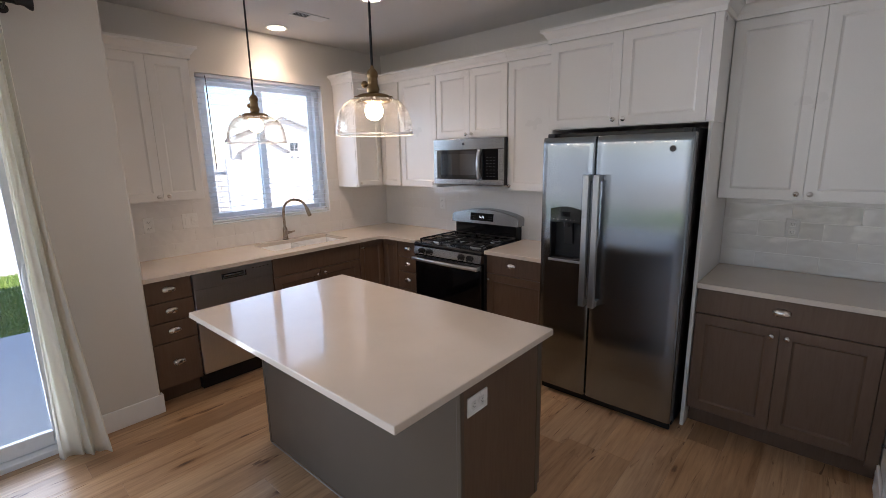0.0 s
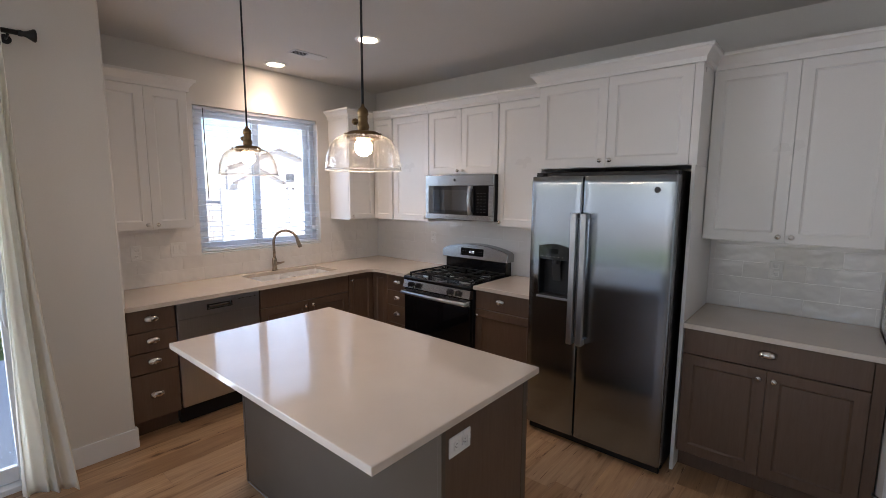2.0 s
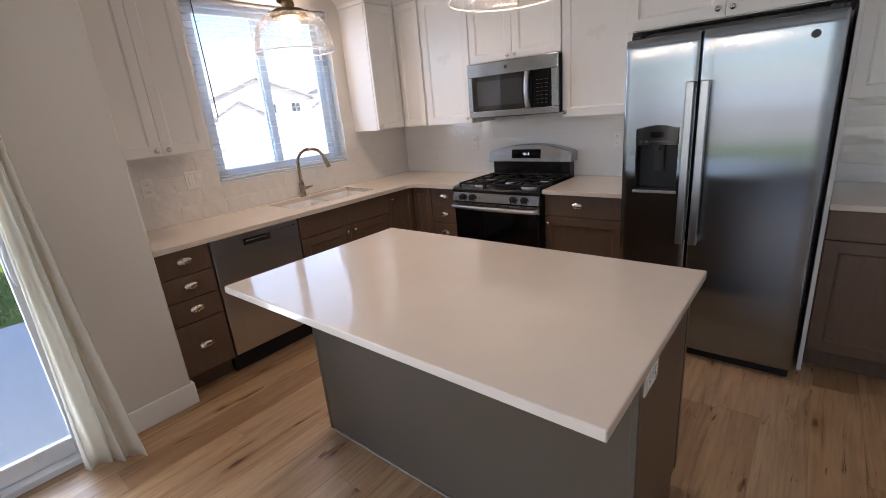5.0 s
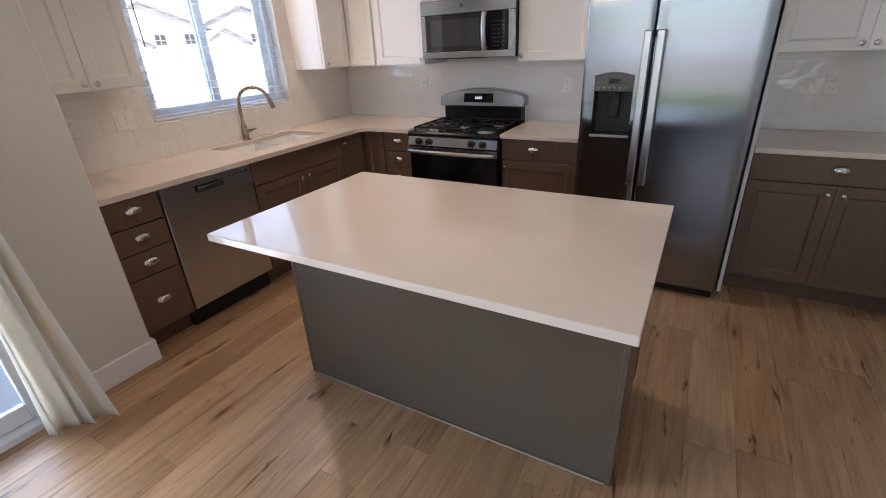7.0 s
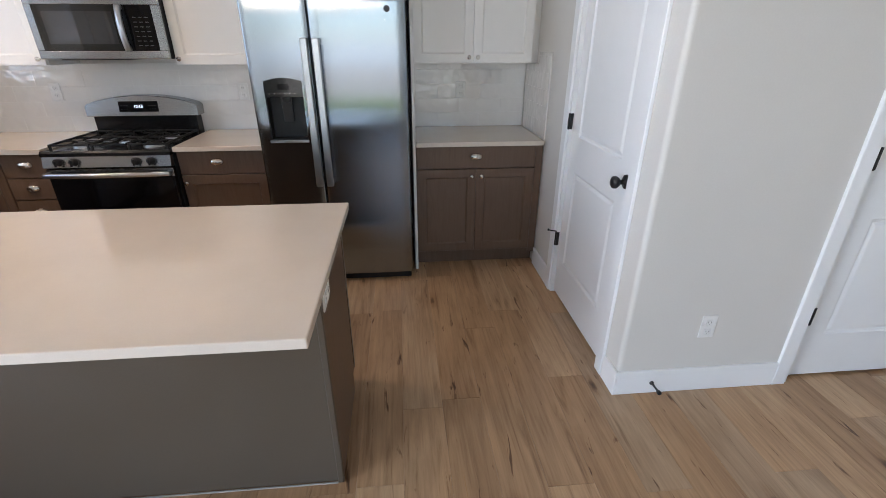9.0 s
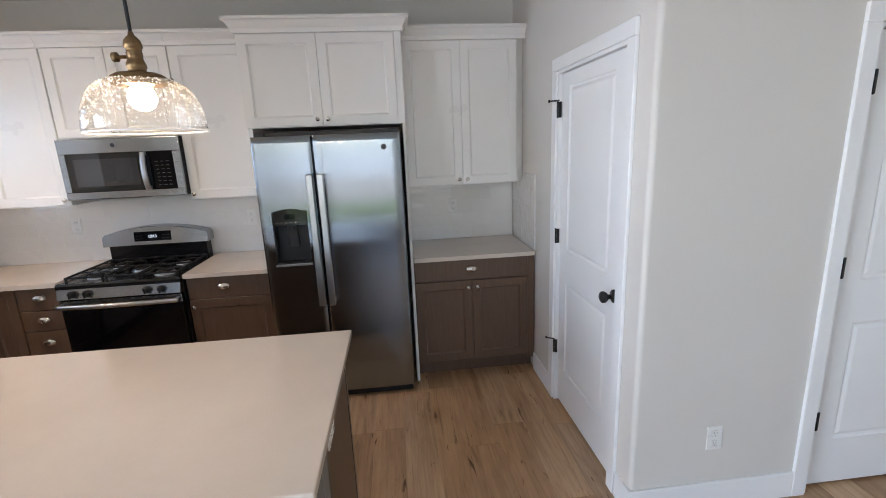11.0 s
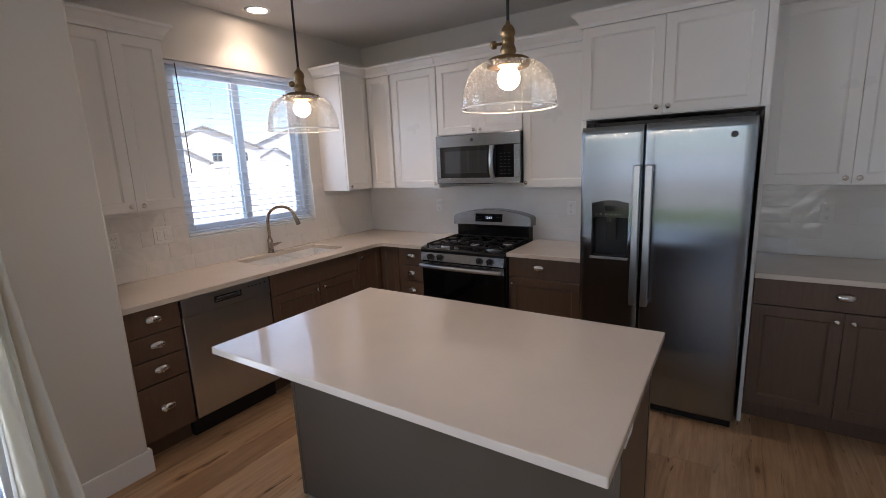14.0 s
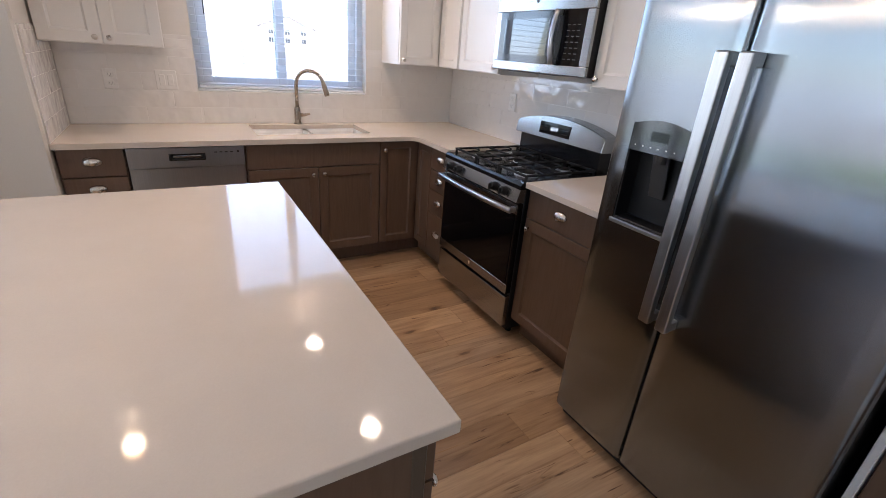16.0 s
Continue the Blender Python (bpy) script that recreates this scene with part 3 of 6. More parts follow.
def two_panel_door(name, f, u0, u1, z1, label, hinge_u, knob_u, panels_u, depth=0.02):
    """A moulded two-panel door in its lining, with casing, hinges and knob. depth: how far its face lies behind the wall's."""
    mid = (u0 + u1) / 2
    at = f.spot(mid, 0, 0).translation
    ob = thing(name, at, label, "door", kind="structure")
    c0, c1, cw, ct = u0 - 0.072, u1 + 0.072, 0.068, 0.016
    fr = f.box(c0, c0 + cw, -0.001, ct, 0, z1 + 0.004, 0.003)
    f.box(c1 - cw, c1, -0.001, ct, 0, z1 + 0.004, 0.003, bm=fr)
    f.box(c0, c1, -0.001, ct + 0.001, z1 + 0.004, z1 + 0.072, 0.003, bm=fr)
    f.box(u0 - 0.004, u0 + 0.012, -0.12, 0.004, 0, z1, 0, bm=fr)
    f.box(u1 - 0.012, u1 + 0.004, -0.12, 0.004, 0, z1, 0, bm=fr)
    f.box(u0 + 0.012, u1 - 0.012, -0.12, 0.004, z1 - 0.012, z1 + 0.004, 0, bm=fr)
    part("casing", fr, trim_paint, ob, "white painted door casing")
    # leaf with two sunk panels
    b = bmesh.new()
    d0, a0, a1, b0, b1 = -depth, u0 + 0.015, u1 - 0.015, 0.008, z1 - 0.015
    def vert(u, d, z):
        p = f.plane
        return b.verts.new({'n': (u, p - d, z), 's': (u, p + d, z), 'w': (p + d, u, z), 'p': (p - d, u, z)}[f.side])
    b0 = 0.016
    us = [a0, panels_u[0], panels_u[1], a1]
    zs = [b0, 0.255, 0.845, 1.045, z1 - 0.085, b1]
    grid = [[vert(u, d0, z) for u in us] for z in zs]
    for j in range(5):
        for i in range(3):
            if i == 1 and j in (1, 3):
                rings = [[grid[j][1], grid[j][2], grid[j + 1][2], grid[j + 1][1]]]
                for inset, dd in ((0.006, -0.006), (0.016, -0.009), (0.030, -0.004), (0.036, -0.003)):
                    rings.append([vert(u, d0 + dd, z) for u, z in ((us[1] + inset, zs[j] + inset), (us[2] - inset, zs[j] + inset), (us[2] - inset, zs[j + 1] - inset), (us[1] + inset, zs[j + 1] - inset))])
                for r0, r1 in zip(rings, rings[1:]):
                    for k in range(4):
                        b.faces.new((r0[k], r0[(k + 1) % 4], r1[(k + 1) % 4], r1[k]))
                b.faces.new(rings[-1])
            else:
                b.faces.new((grid[j][i], grid[j][i + 1], grid[j + 1][i + 1], grid[j + 1][i]))
    back = [vert(u, d0 - 0.035, z) for u, z in ((a0, b0), (a1, b0), (a1, b1), (a0, b1))]
    rim = [grid[0][0], grid[0][3], grid[5][3], grid[5][0]]
    b.faces.new(back)
    b.faces.new([grid[0][0], grid[0][1], grid[0][2], grid[0][3], back[1], back[0]])
    b.faces.new([grid[5][0], grid[5][1], grid[5][2], grid[5][3], back[2], back[3]])
    b.faces.new([grid[j][0] for j in range(6)] + [back[3], back[0]])
    b.faces.new([grid[j][3] for j in range(6)] + [back[2], back[1]])
    bmesh.ops.recalc_face_normals(b, faces=b.faces)
    leaf = part("leaf", b, trim_paint, ob, "white moulded two-panel leaf")
    for z in (0.385, 1.115, 1.855):
        h = lathe([(0, -0.046), (0.004, -0.046), (0.0055, -0.043), (0.0055, 0.043), (0.004, 0.046), (0, 0.048)], 10, f.spot(hinge_u, 0.006, z) @ pose(0, 0, 0, 90, 0, 0))
        f.box(hinge_u - 0.012, hinge_u + 0.012, -0.012, 0.004, z - 0.044, z + 0.044, bm=h)
        hg = part("hinge", h, black_metal, leaf, "black butt hinge")
        if z != 1.115 and name == "door_1":
            s = tube([f.spot(hinge_u, 0.008, z + 0.05).translation, f.spot(hinge_u + 0.012, 0.035, z + 0.05).translation, f.spot(hinge_u + 0.03, 0.05, z + 0.05).translation], 0.004, 8)
            lathe([(0, 0), (0.008, 0), (0.008, 0.008), (0, 0.009)], 12, f.spot(hinge_u + 0.028, 0.045, z + 0.05), bm=s)
            tube([f.spot(hinge_u, 0.008, z + 0.05).translation, f.spot(hinge_u - 0.03, 0.012, z + 0.05).translation], 0.004, 8, bm=s)
            part("hinge_stop", s, black_metal, leaf, "black hinge-pin door stop")
    if knob_u is not None:
        k = lathe([(0, 0), (0.032, 0), (0.032, 0.006), (0.026, 0.010), (0.011, 0.012), (0.011, 0.032), (0.020, 0.038), (0.028, 0.050), (0.027, 0.062), (0.018, 0.069), (0, 0.071)], 28, f.spot(knob_u, d0 + 0.0, 0.965))
        part("door_knob", k, black_metal, leaf, "round matt black door knob", True)
    return ob


two_panel_door("door_1", Face('p', X_PAN), DY0, DY1, DZ1, "closed white two-panel pantry door with black hardware", -1.022, -1.735, (-1.655, -1.128))
two_panel_door("door_2", Face('n', Y_PAN), 5.13, 5.97, DZ1, "closed white two-panel hall door with black hinges", 5.14, None, (5.275, 5.825), 0.03)


def outlet(f, u, z, label, w=0.072, h=0.117, gangs=1, rocker=False, flat=False):
    ob = thing("wall_outlet" if not rocker else "light_switch", f.spot(u, 0, z).translation, label, "outlet" if not rocker else "switch")
    W = w + (gangs - 1) * 0.046
    part("cover_plate", f.box(u - W / 2, u + W / 2, -0.001, 0.0055, z - h / 2, z + h / 2, 0.003, seg=2), plate_white, ob)
    for g in range(gangs):
        c = u + (g - (gangs - 1) / 2) * 0.046
        if rocker:
            part("rocker", f.box(c - 0.016, c + 0.016, 0.004, 0.008, z - 0.033, z + 0.033, 0.002), plate_white, ob)
            continue
        if flat:
            for s in (-1, 1):
                cu = c + s * 0.0245
                part("socket", f.box(cu - 0.015, cu + 0.015, 0.004, 0.0072, z - 0.017, z + 0.017, 0.004), plate_white, ob)
                sl = f.box(cu - 0.003, cu + 0.006, 0.0065, 0.0077, z - 0.008, z - 0.0055)
                f.box(cu - 0.003, cu + 0.006, 0.0065, 0.0077, z + 0.0055, z + 0.008, bm=sl)
                f.box(cu - 0.010, cu - 0.006, 0.0065, 0.0077, z - 0.002, z + 0.002, bm=sl)
                part("slot", sl, socket_dark, ob)
            continue
        for s in (-1, 1):
            part("socket", f.box(c - 0.017, c + 0.017, 0.004, 0.0072, z + s * 0.0245 - 0.015, z + s * 0.0245 + 0.015, 0.004), plate_white, ob)
            sl = f.box(c - 0.008, c - 0.0055, 0.0065, 0.0077, z + s * 0.0245 - 0.003, z + s * 0.0245 + 0.006)
            f.box(c + 0.0055, c + 0.008, 0.0065, 0.0077, z + s * 0.0245 - 0.003, z + s * 0.0245 + 0.006, bm=sl)
            f.box(c - 0.002, c + 0.002, 0.0065, 0.0077, z + s * 0.0245 - 0.010, z + s * 0.0245 - 0.006, bm=sl)
            part("slot", sl, socket_dark, ob)
    return ob


TILE_D = 0.009
outlet(Face('n', Y_PAN), 4.644, 0.36, "white duplex outlet low on the pantry wall")
outlet(Face('n', -TILE_D), 3.754, 1.198, "white duplex outlet on the tiled backsplash")
outlet(Face('n', -TILE_D), 2.16, 1.195, "white duplex outlet on the tiled backsplash beside the range")
outlet(Face('w', TILE_D), -2.425, 1.195, "white duplex outlet on the tiled backsplash under the wall cabinet")
outlet(Face('w', TILE_D), -2.13, 1.198, "white double switch on the tiled backsplash", gangs=2, rocker=True)
outlet(Face('n', -TILE_D), 0.88, 1.2, "white duplex outlet on the tiled backsplash near the corner")

# spring door stop on the baseboard
ds = thing("door_stop", (4.433, Y_PAN - BT, 0.06), "black rod door stop screwed to the baseboard", "door stop")
part("rod", lathe([(0, 0), (0.011, 0), (0.011, 0.004), (0.005, 0.007), (0.0045, 0.062), (0, 0.062)], 14, pose(4.433, Y_PAN - BT, 0.062, 90, 0, 0)), black_metal, ds, smooth=True)
part("tip", lathe([(0, 0.058), (0.009, 0.058), (0.010, 0.072), (0.008, 0.076), (0, 0.076)], 14, pose(4.433, Y_PAN - BT, 0.062, 90, 0, 0)), black_plastic, ds, smooth=True)


# ---- kitchen window with its blind ----
def window_1():
    ob = thing("window_1", (-0.08, (WY0 + WY1) / 2, WZ0), "white vinyl sliding window in a plain drywall recess", "window", kind="structure")
    x0, x1 = -0.135, -0.075
    fr = box(x0, x1, WY0, WY0 + 0.045, WZ0, WZ1, 0.003)
    box(x0, x1, WY1 - 0.045, WY1, WZ0, WZ1, 0.003, bm=fr)
    box(x0, x1, WY0 + 0.045, WY1 - 0.045, WZ0, WZ0 + 0.045, 0.003, bm=fr)
    box(x0, x1, WY0 + 0.045, WY1 - 0.045, WZ1 - 0.045, WZ1, 0.003, bm=fr)
    part("window_frame", fr, vinyl, ob)
    mid = -1.395
    for a, c, dx in ((WY0 + 0.045, mid + 0.035, 0.0), (mid - 0.035, WY1 - 0.045, -0.02)):
        xa, xb = x0 + 0.024 + dx, x0 + 0.046 + dx
        s = box(xa, xb, a, a + 0.058, WZ0 + 0.045, WZ1 - 0.045, 0.003)
        box(xa, xb, c - 0.058, c, WZ0 + 0.045, WZ1 - 0.045, 0.003, bm=s)
        box(xa, xb, a + 0.058, c - 0.058, WZ0 + 0.045, WZ0 + 0.085, 0.003, bm=s)
        box(xa, xb, a + 0.058, c - 0.058, WZ1 - 0.085, WZ1 - 0.045, 0.003, bm=s)
        sash = part("sash", s, vinyl, ob)
        p = part("pane", box(xa + 0.009, xa + 0.013, a + 0.056, c - 0.056, WZ0 + 0.083, WZ1 - 0.083), pane_glass, sash)
        p.visible_shadow = False
    part("window_sill", box(-0.075, 0.006, WY0 + 0.001, WY1 - 0.001, WZ0, WZ0 + 0.012, 0.003), vinyl, ob)
    return ob


window_1()


def venetian_blind():
    ob = thing("venetian_blind", (-0.038, (WY0 + WY1) / 2, WZ0 + 0.02), "open white horizontal slat blind hanging in the window recess", "blind")
    a, c, x = WY0 + 0.012, WY1 - 0.012, -0.036
    part("headrail", box(x - 0.026, x + 0.026, a, c, WZ1 - 0.030, WZ1 - 0.004, 0.004), blind_vinyl, ob)
    n = 26
    step = (WZ1 - 0.055 - WZ0 - 0.05) / (n - 1)
    me = None
    for i in range(n):
        z = WZ0 + 0.05 + i * step
        if me is None:
            b = bmesh.new()
            pts = [(-0.024, -0.001), (0.0, 0.0006), (0.024, -0.001), (0.024, -0.0024), (0.0, -0.0008), (-0.024, -0.0024)]
            prism(pts, 'y', -(c - a) / 2, (c - a) / 2, bm=b)
            sl = new("slat", mesh_of("slat", b, blind_vinyl))
            me = sl.data
        else:
            sl = new("slat", me)
        sl.parent = ob
        sl.matrix_basis = pose(x + 0.038, 0, z - WZ0 - 0.02, 0, 3, 0)
    part("bottom_rail", box(x - 0.024, x + 0.024, a, c, WZ0 + 0.016, WZ0 + 0.034, 0.004), vinyl, ob)
    for y in (a + 0.10, (a + c) / 2 - 0.28, (a + c) / 2 + 0.28, c - 0.10):
        l = tube([(x - 0.026, y, WZ0 + 0.03), (x - 0.026, y, WZ1 - 0.03)], 0.0009, 5)
        tube([(x + 0.026, y, WZ0 + 0.03), (x + 0.026, y, WZ1 - 0.03)], 0.0009, 5, bm=l)
        part("ladder_cord", l, vinyl, ob)
    part("tilt_wand", tube([(x + 0.032, -1.873, WZ1 - 0.02), (x + 0.034, -1.865, 1.60)], 0.0036, 8), grey_plastic, ob, "thin tilt wand")
    return ob


venetian_blind()


# ---- sliding patio door ----
def patio_slider():
    ob = thing("door_3", (X_WING - 0.08, (SY0 + SY1) / 2, 0), "closed white vinyl sliding patio door with clear glass", "patio door", kind="structure")
    x0, x1 = X_WING - 0.15, X_WING - 0.02
    fr = box(x0, x1, SY1 - 0.035, SY1, 0, SZ1, 0.003)
    box(x0, x1, SY0, SY0 + 0.035, 0, SZ1, 0.003, bm=fr)
    box(x0, x1, SY0 + 0.035, SY1 - 0.035, SZ1 - 0.05, SZ1, 0.003, bm=fr)
    box(x0, X_WING + 0.012, SY0 + 0.035, SY1 - 0.035, -0.003, 0.032, 0.003, bm=fr)
    box(x0 + 0.02, x0 + 0.03, SY0 + 0.035, SY1 - 0.035, 0.032, 0.05, bm=fr)
    box(x0 + 0.085, x0 + 0.093, SY0 + 0.035, SY1 - 0.035, 0.032, 0.05, bm=fr)
    part("door_frame", fr, vinyl, ob)
    mid = (SY0 + SY1) / 2
    for a, c, xo in ((mid - 0.035, SY1 - 0.035, x0 + 0.07), (SY0 + 0.035, mid + 0.035, x0 + 0.012)):
        s = box(xo, xo + 0.036, a, a + 0.07, 0.04, SZ1 - 0.05, 0.004)
        box(xo, xo + 0.036, c - 0.07, c, 0.04, SZ1 - 0.05, 0.004, bm=s)
        box(xo, xo + 0.036, a + 0.07, c - 0.07, 0.04, 0.125, 0.004, bm=s)
        box(xo, xo + 0.036, a + 0.07, c - 0.07, SZ1 - 0.13, SZ1 - 0.05, 0.004, bm=s)
        pan = part("sliding_panel", s, vinyl, ob)
        p = part("pane", box(xo + 0.015, xo + 0.021, a + 0.066, c - 0.066, 0.121, SZ1 - 0.126), pane_glass, pan)
        p.visible_shadow = False
        if xo > x0 + 0.05:
            y = c - 0.038
            hd = tube([(xo + 0.036, y, 0.93), (xo + 0.062, y - 0.012, 0.945), (xo + 0.078, y - 0.018, 0.99), (xo + 0.080, y - 0.018, 1.03), (xo + 0.078, y - 0.018, 1.07), (xo + 0.062, y - 0.012, 1.115), (xo + 0.036, y, 1.13)], 0.009, 10)
            box(xo + 0.036, xo + 0.042, y - 0.018, y + 0.018, 0.90, 1.16, 0.003, bm=hd)
            part("handle", hd, vinyl, pan, "white loop pull handle", True)
    return ob


patio_slider()


def rear_window():
    ob = thing("window_2", ((RX0 + RX1) / 2, Y_SOUTH - 0.08, RZ0), "wide white vinyl rear window", "window", kind="structure")
    y0, y1 = Y_SOUTH - 0.13, Y_SOUTH - 0.07
    fr = box(RX0, RX0 + 0.05, y0, y1, RZ0, RZ1, 0.003)
    box(RX1 - 0.05, RX1, y0, y1, RZ0, RZ1, 0.003, bm=fr)
    box(RX0 + 0.05, RX1 - 0.05, y0, y1, RZ0, RZ0 + 0.05, 0.003, bm=fr)
    box(RX0 + 0.05, RX1 - 0.05, y0, y1, RZ1 - 0.05, RZ1, 0.003, bm=fr)
    m = (RX0 + RX1) / 2
    box(m - 0.03, m + 0.03, y0, y1, RZ0 + 0.05, RZ1 - 0.05, 0.003, bm=fr)
    part("window_frame", fr, vinyl, ob)
    for a, c in ((RX0 + 0.05, m - 0.03), (m + 0.03, RX1 - 0.05)):
        p = part("pane", box(a, c, y0 + 0.03, y0 + 0.034, RZ0 + 0.05, RZ1 - 0.05), pane_glass, ob)
        p.visible_shadow = False


rear_window()


# ---- curtain on its rod ----
def curtain_rod():
    ob = thing("curtain_rod", (0.745, -4.0, 2.468), "black metal curtain rod with flared end finials", "curtain rod")
    part("rod", tube([(0.745, -5.03, 2.468), (0.745, -3.05, 2.468)], 0.0125, 16), black_metal, ob, smooth=True)
    for y, s in ((-3.05, 1), (-5.03, -1)):
        part("finial", lathe([(0, 0), (0.015, 0), (0.016, 0.012), (0.013, 0.02), (0.017, 0.035), (0.031, 0.058), (0.033, 0.066), (0.028, 0.070), (0, 0.070)], 22, pose(0.745, y, 2.468, -90 * s, 0, 0)), black_metal, ob, smooth=True)
    for y in (-3.09, -5.0):
        br = tube([(X_WING + 0.004, y, 2.445), (0.72, y, 2.445), (0.745, y, 2.452)], 0.006, 8)
        lathe([(0, 0), (0.024, 0), (0.024, 0.005), (0, 0.006)], 16, pose(X_WING, y, 2.445, 0, 90, 0), bm=br)
        part("bracket", br, black_metal, ob)


curtain_rod()


def curtain():
    b = bmesh.new()
    nu, nv = 90, 60
    rows = []
    for j in range(nv + 1):
        t = j / nv
        z = 2.50 - t * 2.485
        cx, cy = 0.745 + 0.07 * t ** 3, -3.165 + 0.030 * t ** 2
        half = 0.050 + 0.050 * t ** 2
        deep = 0.018 + 0.034 * t
        row = []
        for i in range(nu + 1):
            s = i / nu
            ph = 2 * math.pi * 3.4 * s
            w = math.sin(ph + 0.5 * math.sin(3.1 * t)) + 0.22 * math.sin(2.1 * ph + 1.7 + 1.2 * t)
            y = cy + (2 * s - 1) * half + 0.012 * math.sin(ph * 0.5 + 4 * t) * t
            x = cx + deep * w * (0.75 + 0.25 * math.sin(1.3 * ph)) + 0.13 * t ** 3 * (s - 0.35)
            row.append(b.verts.new((max(x, X_WING + 0.018), y, z + 0.012 * math.sin(ph) * (t > 0.97))))
        rows.append(row)
    for a, c in zip(rows, rows[1:]):
        for i in range(nu):
            b.faces.new((a[i], a[i + 1], c[i + 1], c[i]))
    bmesh.ops.recalc_face_normals(b, faces=b.faces)
    bmesh.ops.solidify(b, geom=list(b.faces), thickness=0.0022)
    return single("curtain", b, curtain_cloth, "gathered off-white curtain panel hanging to the floor", "curtain", smooth=True)


curtain()


# ---- outdoors ----
def outdoors():
    structure("ground", box(-400, 400, -400, 400, -0.60, -0.16), dry_ground, "pale dry open ground reaching the horizon", "ground")
    structure("patio_rear", box(-2.24, 9, -9.49, Y_SOUTH - 0.16, -0.14, -0.045, 0.01), concrete, "pale concrete slab behind the house", "patio")
    structure("patio", box(-2.25, X_WING - 0.16, -6.2, -2.79, -0.14, -0.045, 0.01), concrete, "grey concrete patio slab outside the sliding door", "patio")
    b = box(-5.9, -2.25, -9.5, 9, -0.155, -0.075)
    box(-5.9, 14, -12.5, -9.5, -0.155, -0.075, bm=b)
    box(-2.25, -0.16, -2.79, 9, -0.155, -0.075, bm=b)
    structure("lawn", b, turf_soil, "mown green lawn behind the house", "lawn")
    rng = random.Random(4)
    verts, faces = [], []
    for _ in range(26000):
        x, y = -2.27 - 3.6 * rng.random(), -7.0 + 6.5 * rng.random()
        a, h, w = rng.random() * 6.28, 0.03 + 0.035 * rng.random(), 0.004 + 0.004 * rng.random()
        lx, ly = rng.gauss(0, 0.015), rng.gauss(0, 0.015)
        i = len(verts)
        verts += [(x - w * math.cos(a), y - w * math.sin(a), -0.076), (x + w * math.cos(a), y + w * math.sin(a), -0.076), (x + lx, y + ly, -0.076 + h)]
        faces.append((i, i + 1, i + 2))
    me = bpy.data.meshes.new("grass")
    me.from_pydata(verts, [], faces)
    me.materials.append(grass_mat)
    tagged(new("grass", me), "short green grass blades of the lawn", "grass", kind="stuff")


def grass_blade():
    m = material("grass_blade", (0.07, 0.13, 0.03), 0.7)
    b, add, link = tools(m)
    g = add("ShaderNodeNewGeometry")
    link(ramp(add, link, g.outputs["Random Per Island"], [(0.0, (0.10, 0.19, 0.025)), (0.6, (0.16, 0.27, 0.045)), (1.0, (0.26, 0.33, 0.10))]), b.inputs["Base Color"])
    return m


grass_mat = grass_blade()
outdoors()


def house(x, y, w, d, h, rise, turn, wall_mat, label, two_gables=True):
    """A plain two-storey suburban house with gabled roof, windows and a garage door, front towards local +x."""
    ob = thing("house", (x, y, -0.16), label, "house", group="houses across the open lot")
    ob.rotation_euler = (0, 0, radians(turn))
    o = Vector((x, y, -0.16))
    def put(name, bm, mat, parent=ob):
        bmesh.ops.translate(bm, verts=bm.verts, vec=o)
        return part(name, bm, mat, parent)
    body = put("wall", prism([(-w / 2, 0), (w / 2, 0), (w / 2, h), (0, h + rise), (-w / 2, h)], 'x', -d / 2, d / 2), wall_mat)
    e, t = 0.5, 0.22
    k = rise / (w / 2)
    put("roof", prism([(-w / 2 - e, h - e * k), (0, h + rise), (w / 2 + e, h - e * k), (w / 2 + e, h - e * k + t), (0, h + rise + t), (-w / 2 - e, h - e * k + t)], 'x', -d / 2 - e, d / 2 + e), shingle)
    if two_gables:
        gw = w * 0.42
        put("front_gable", prism([(-w * 0.42, 0), (-w * 0.42 + gw, 0), (-w * 0.42 + gw, h * 0.62), (-w * 0.42 + gw / 2, h * 0.62 + rise * 0.6), (-w * 0.42, h * 0.62)], 'x', d / 2, d / 2 + 2.2), wall_mat)
        put("gable_roof", prism([(-w * 0.42 - 0.4, h * 0.62 - 0.25), (-w * 0.42 + gw / 2, h * 0.62 + rise * 0.6), (-w * 0.42 + gw + 0.4, h * 0.62 - 0.25), (-w * 0.42 + gw + 0.4, h * 0.62), (-w * 0.42 + gw / 2, h * 0.62 + rise * 0.6 + 0.25), (-w * 0.42 - 0.4, h * 0.62)], 'x', d / 2 - 0.01, d / 2 + 2.5), shingle)
        put("garage_door", box(d / 2 + 2.2, d / 2 + 2.24, -w * 0.42 + 0.5, -w * 0.42 + gw - 0.5, 0, 2.3), vinyl)
    for yy in ((0.10 * w, 0.34 * w) if two_gables else (-0.3 * w, 0, 0.3 * w)):
        for zz in (1.0, h * 0.62):
            win = put("window", box(d / 2, d / 2 + 0.05, yy - 0.65, yy + 0.65, zz, zz + 1.3), vinyl)
            b2 = box(d / 2 + 0.05, d / 2 + 0.07, yy - 0.55, yy - 0.03, zz + 0.1, zz + 1.2)
            box(d / 2 + 0.05, d / 2 + 0.07, yy + 0.03, yy + 0.55, zz + 0.1, zz + 1.2, bm=b2)
            put("pane", b2, house_glass, win)
    return ob


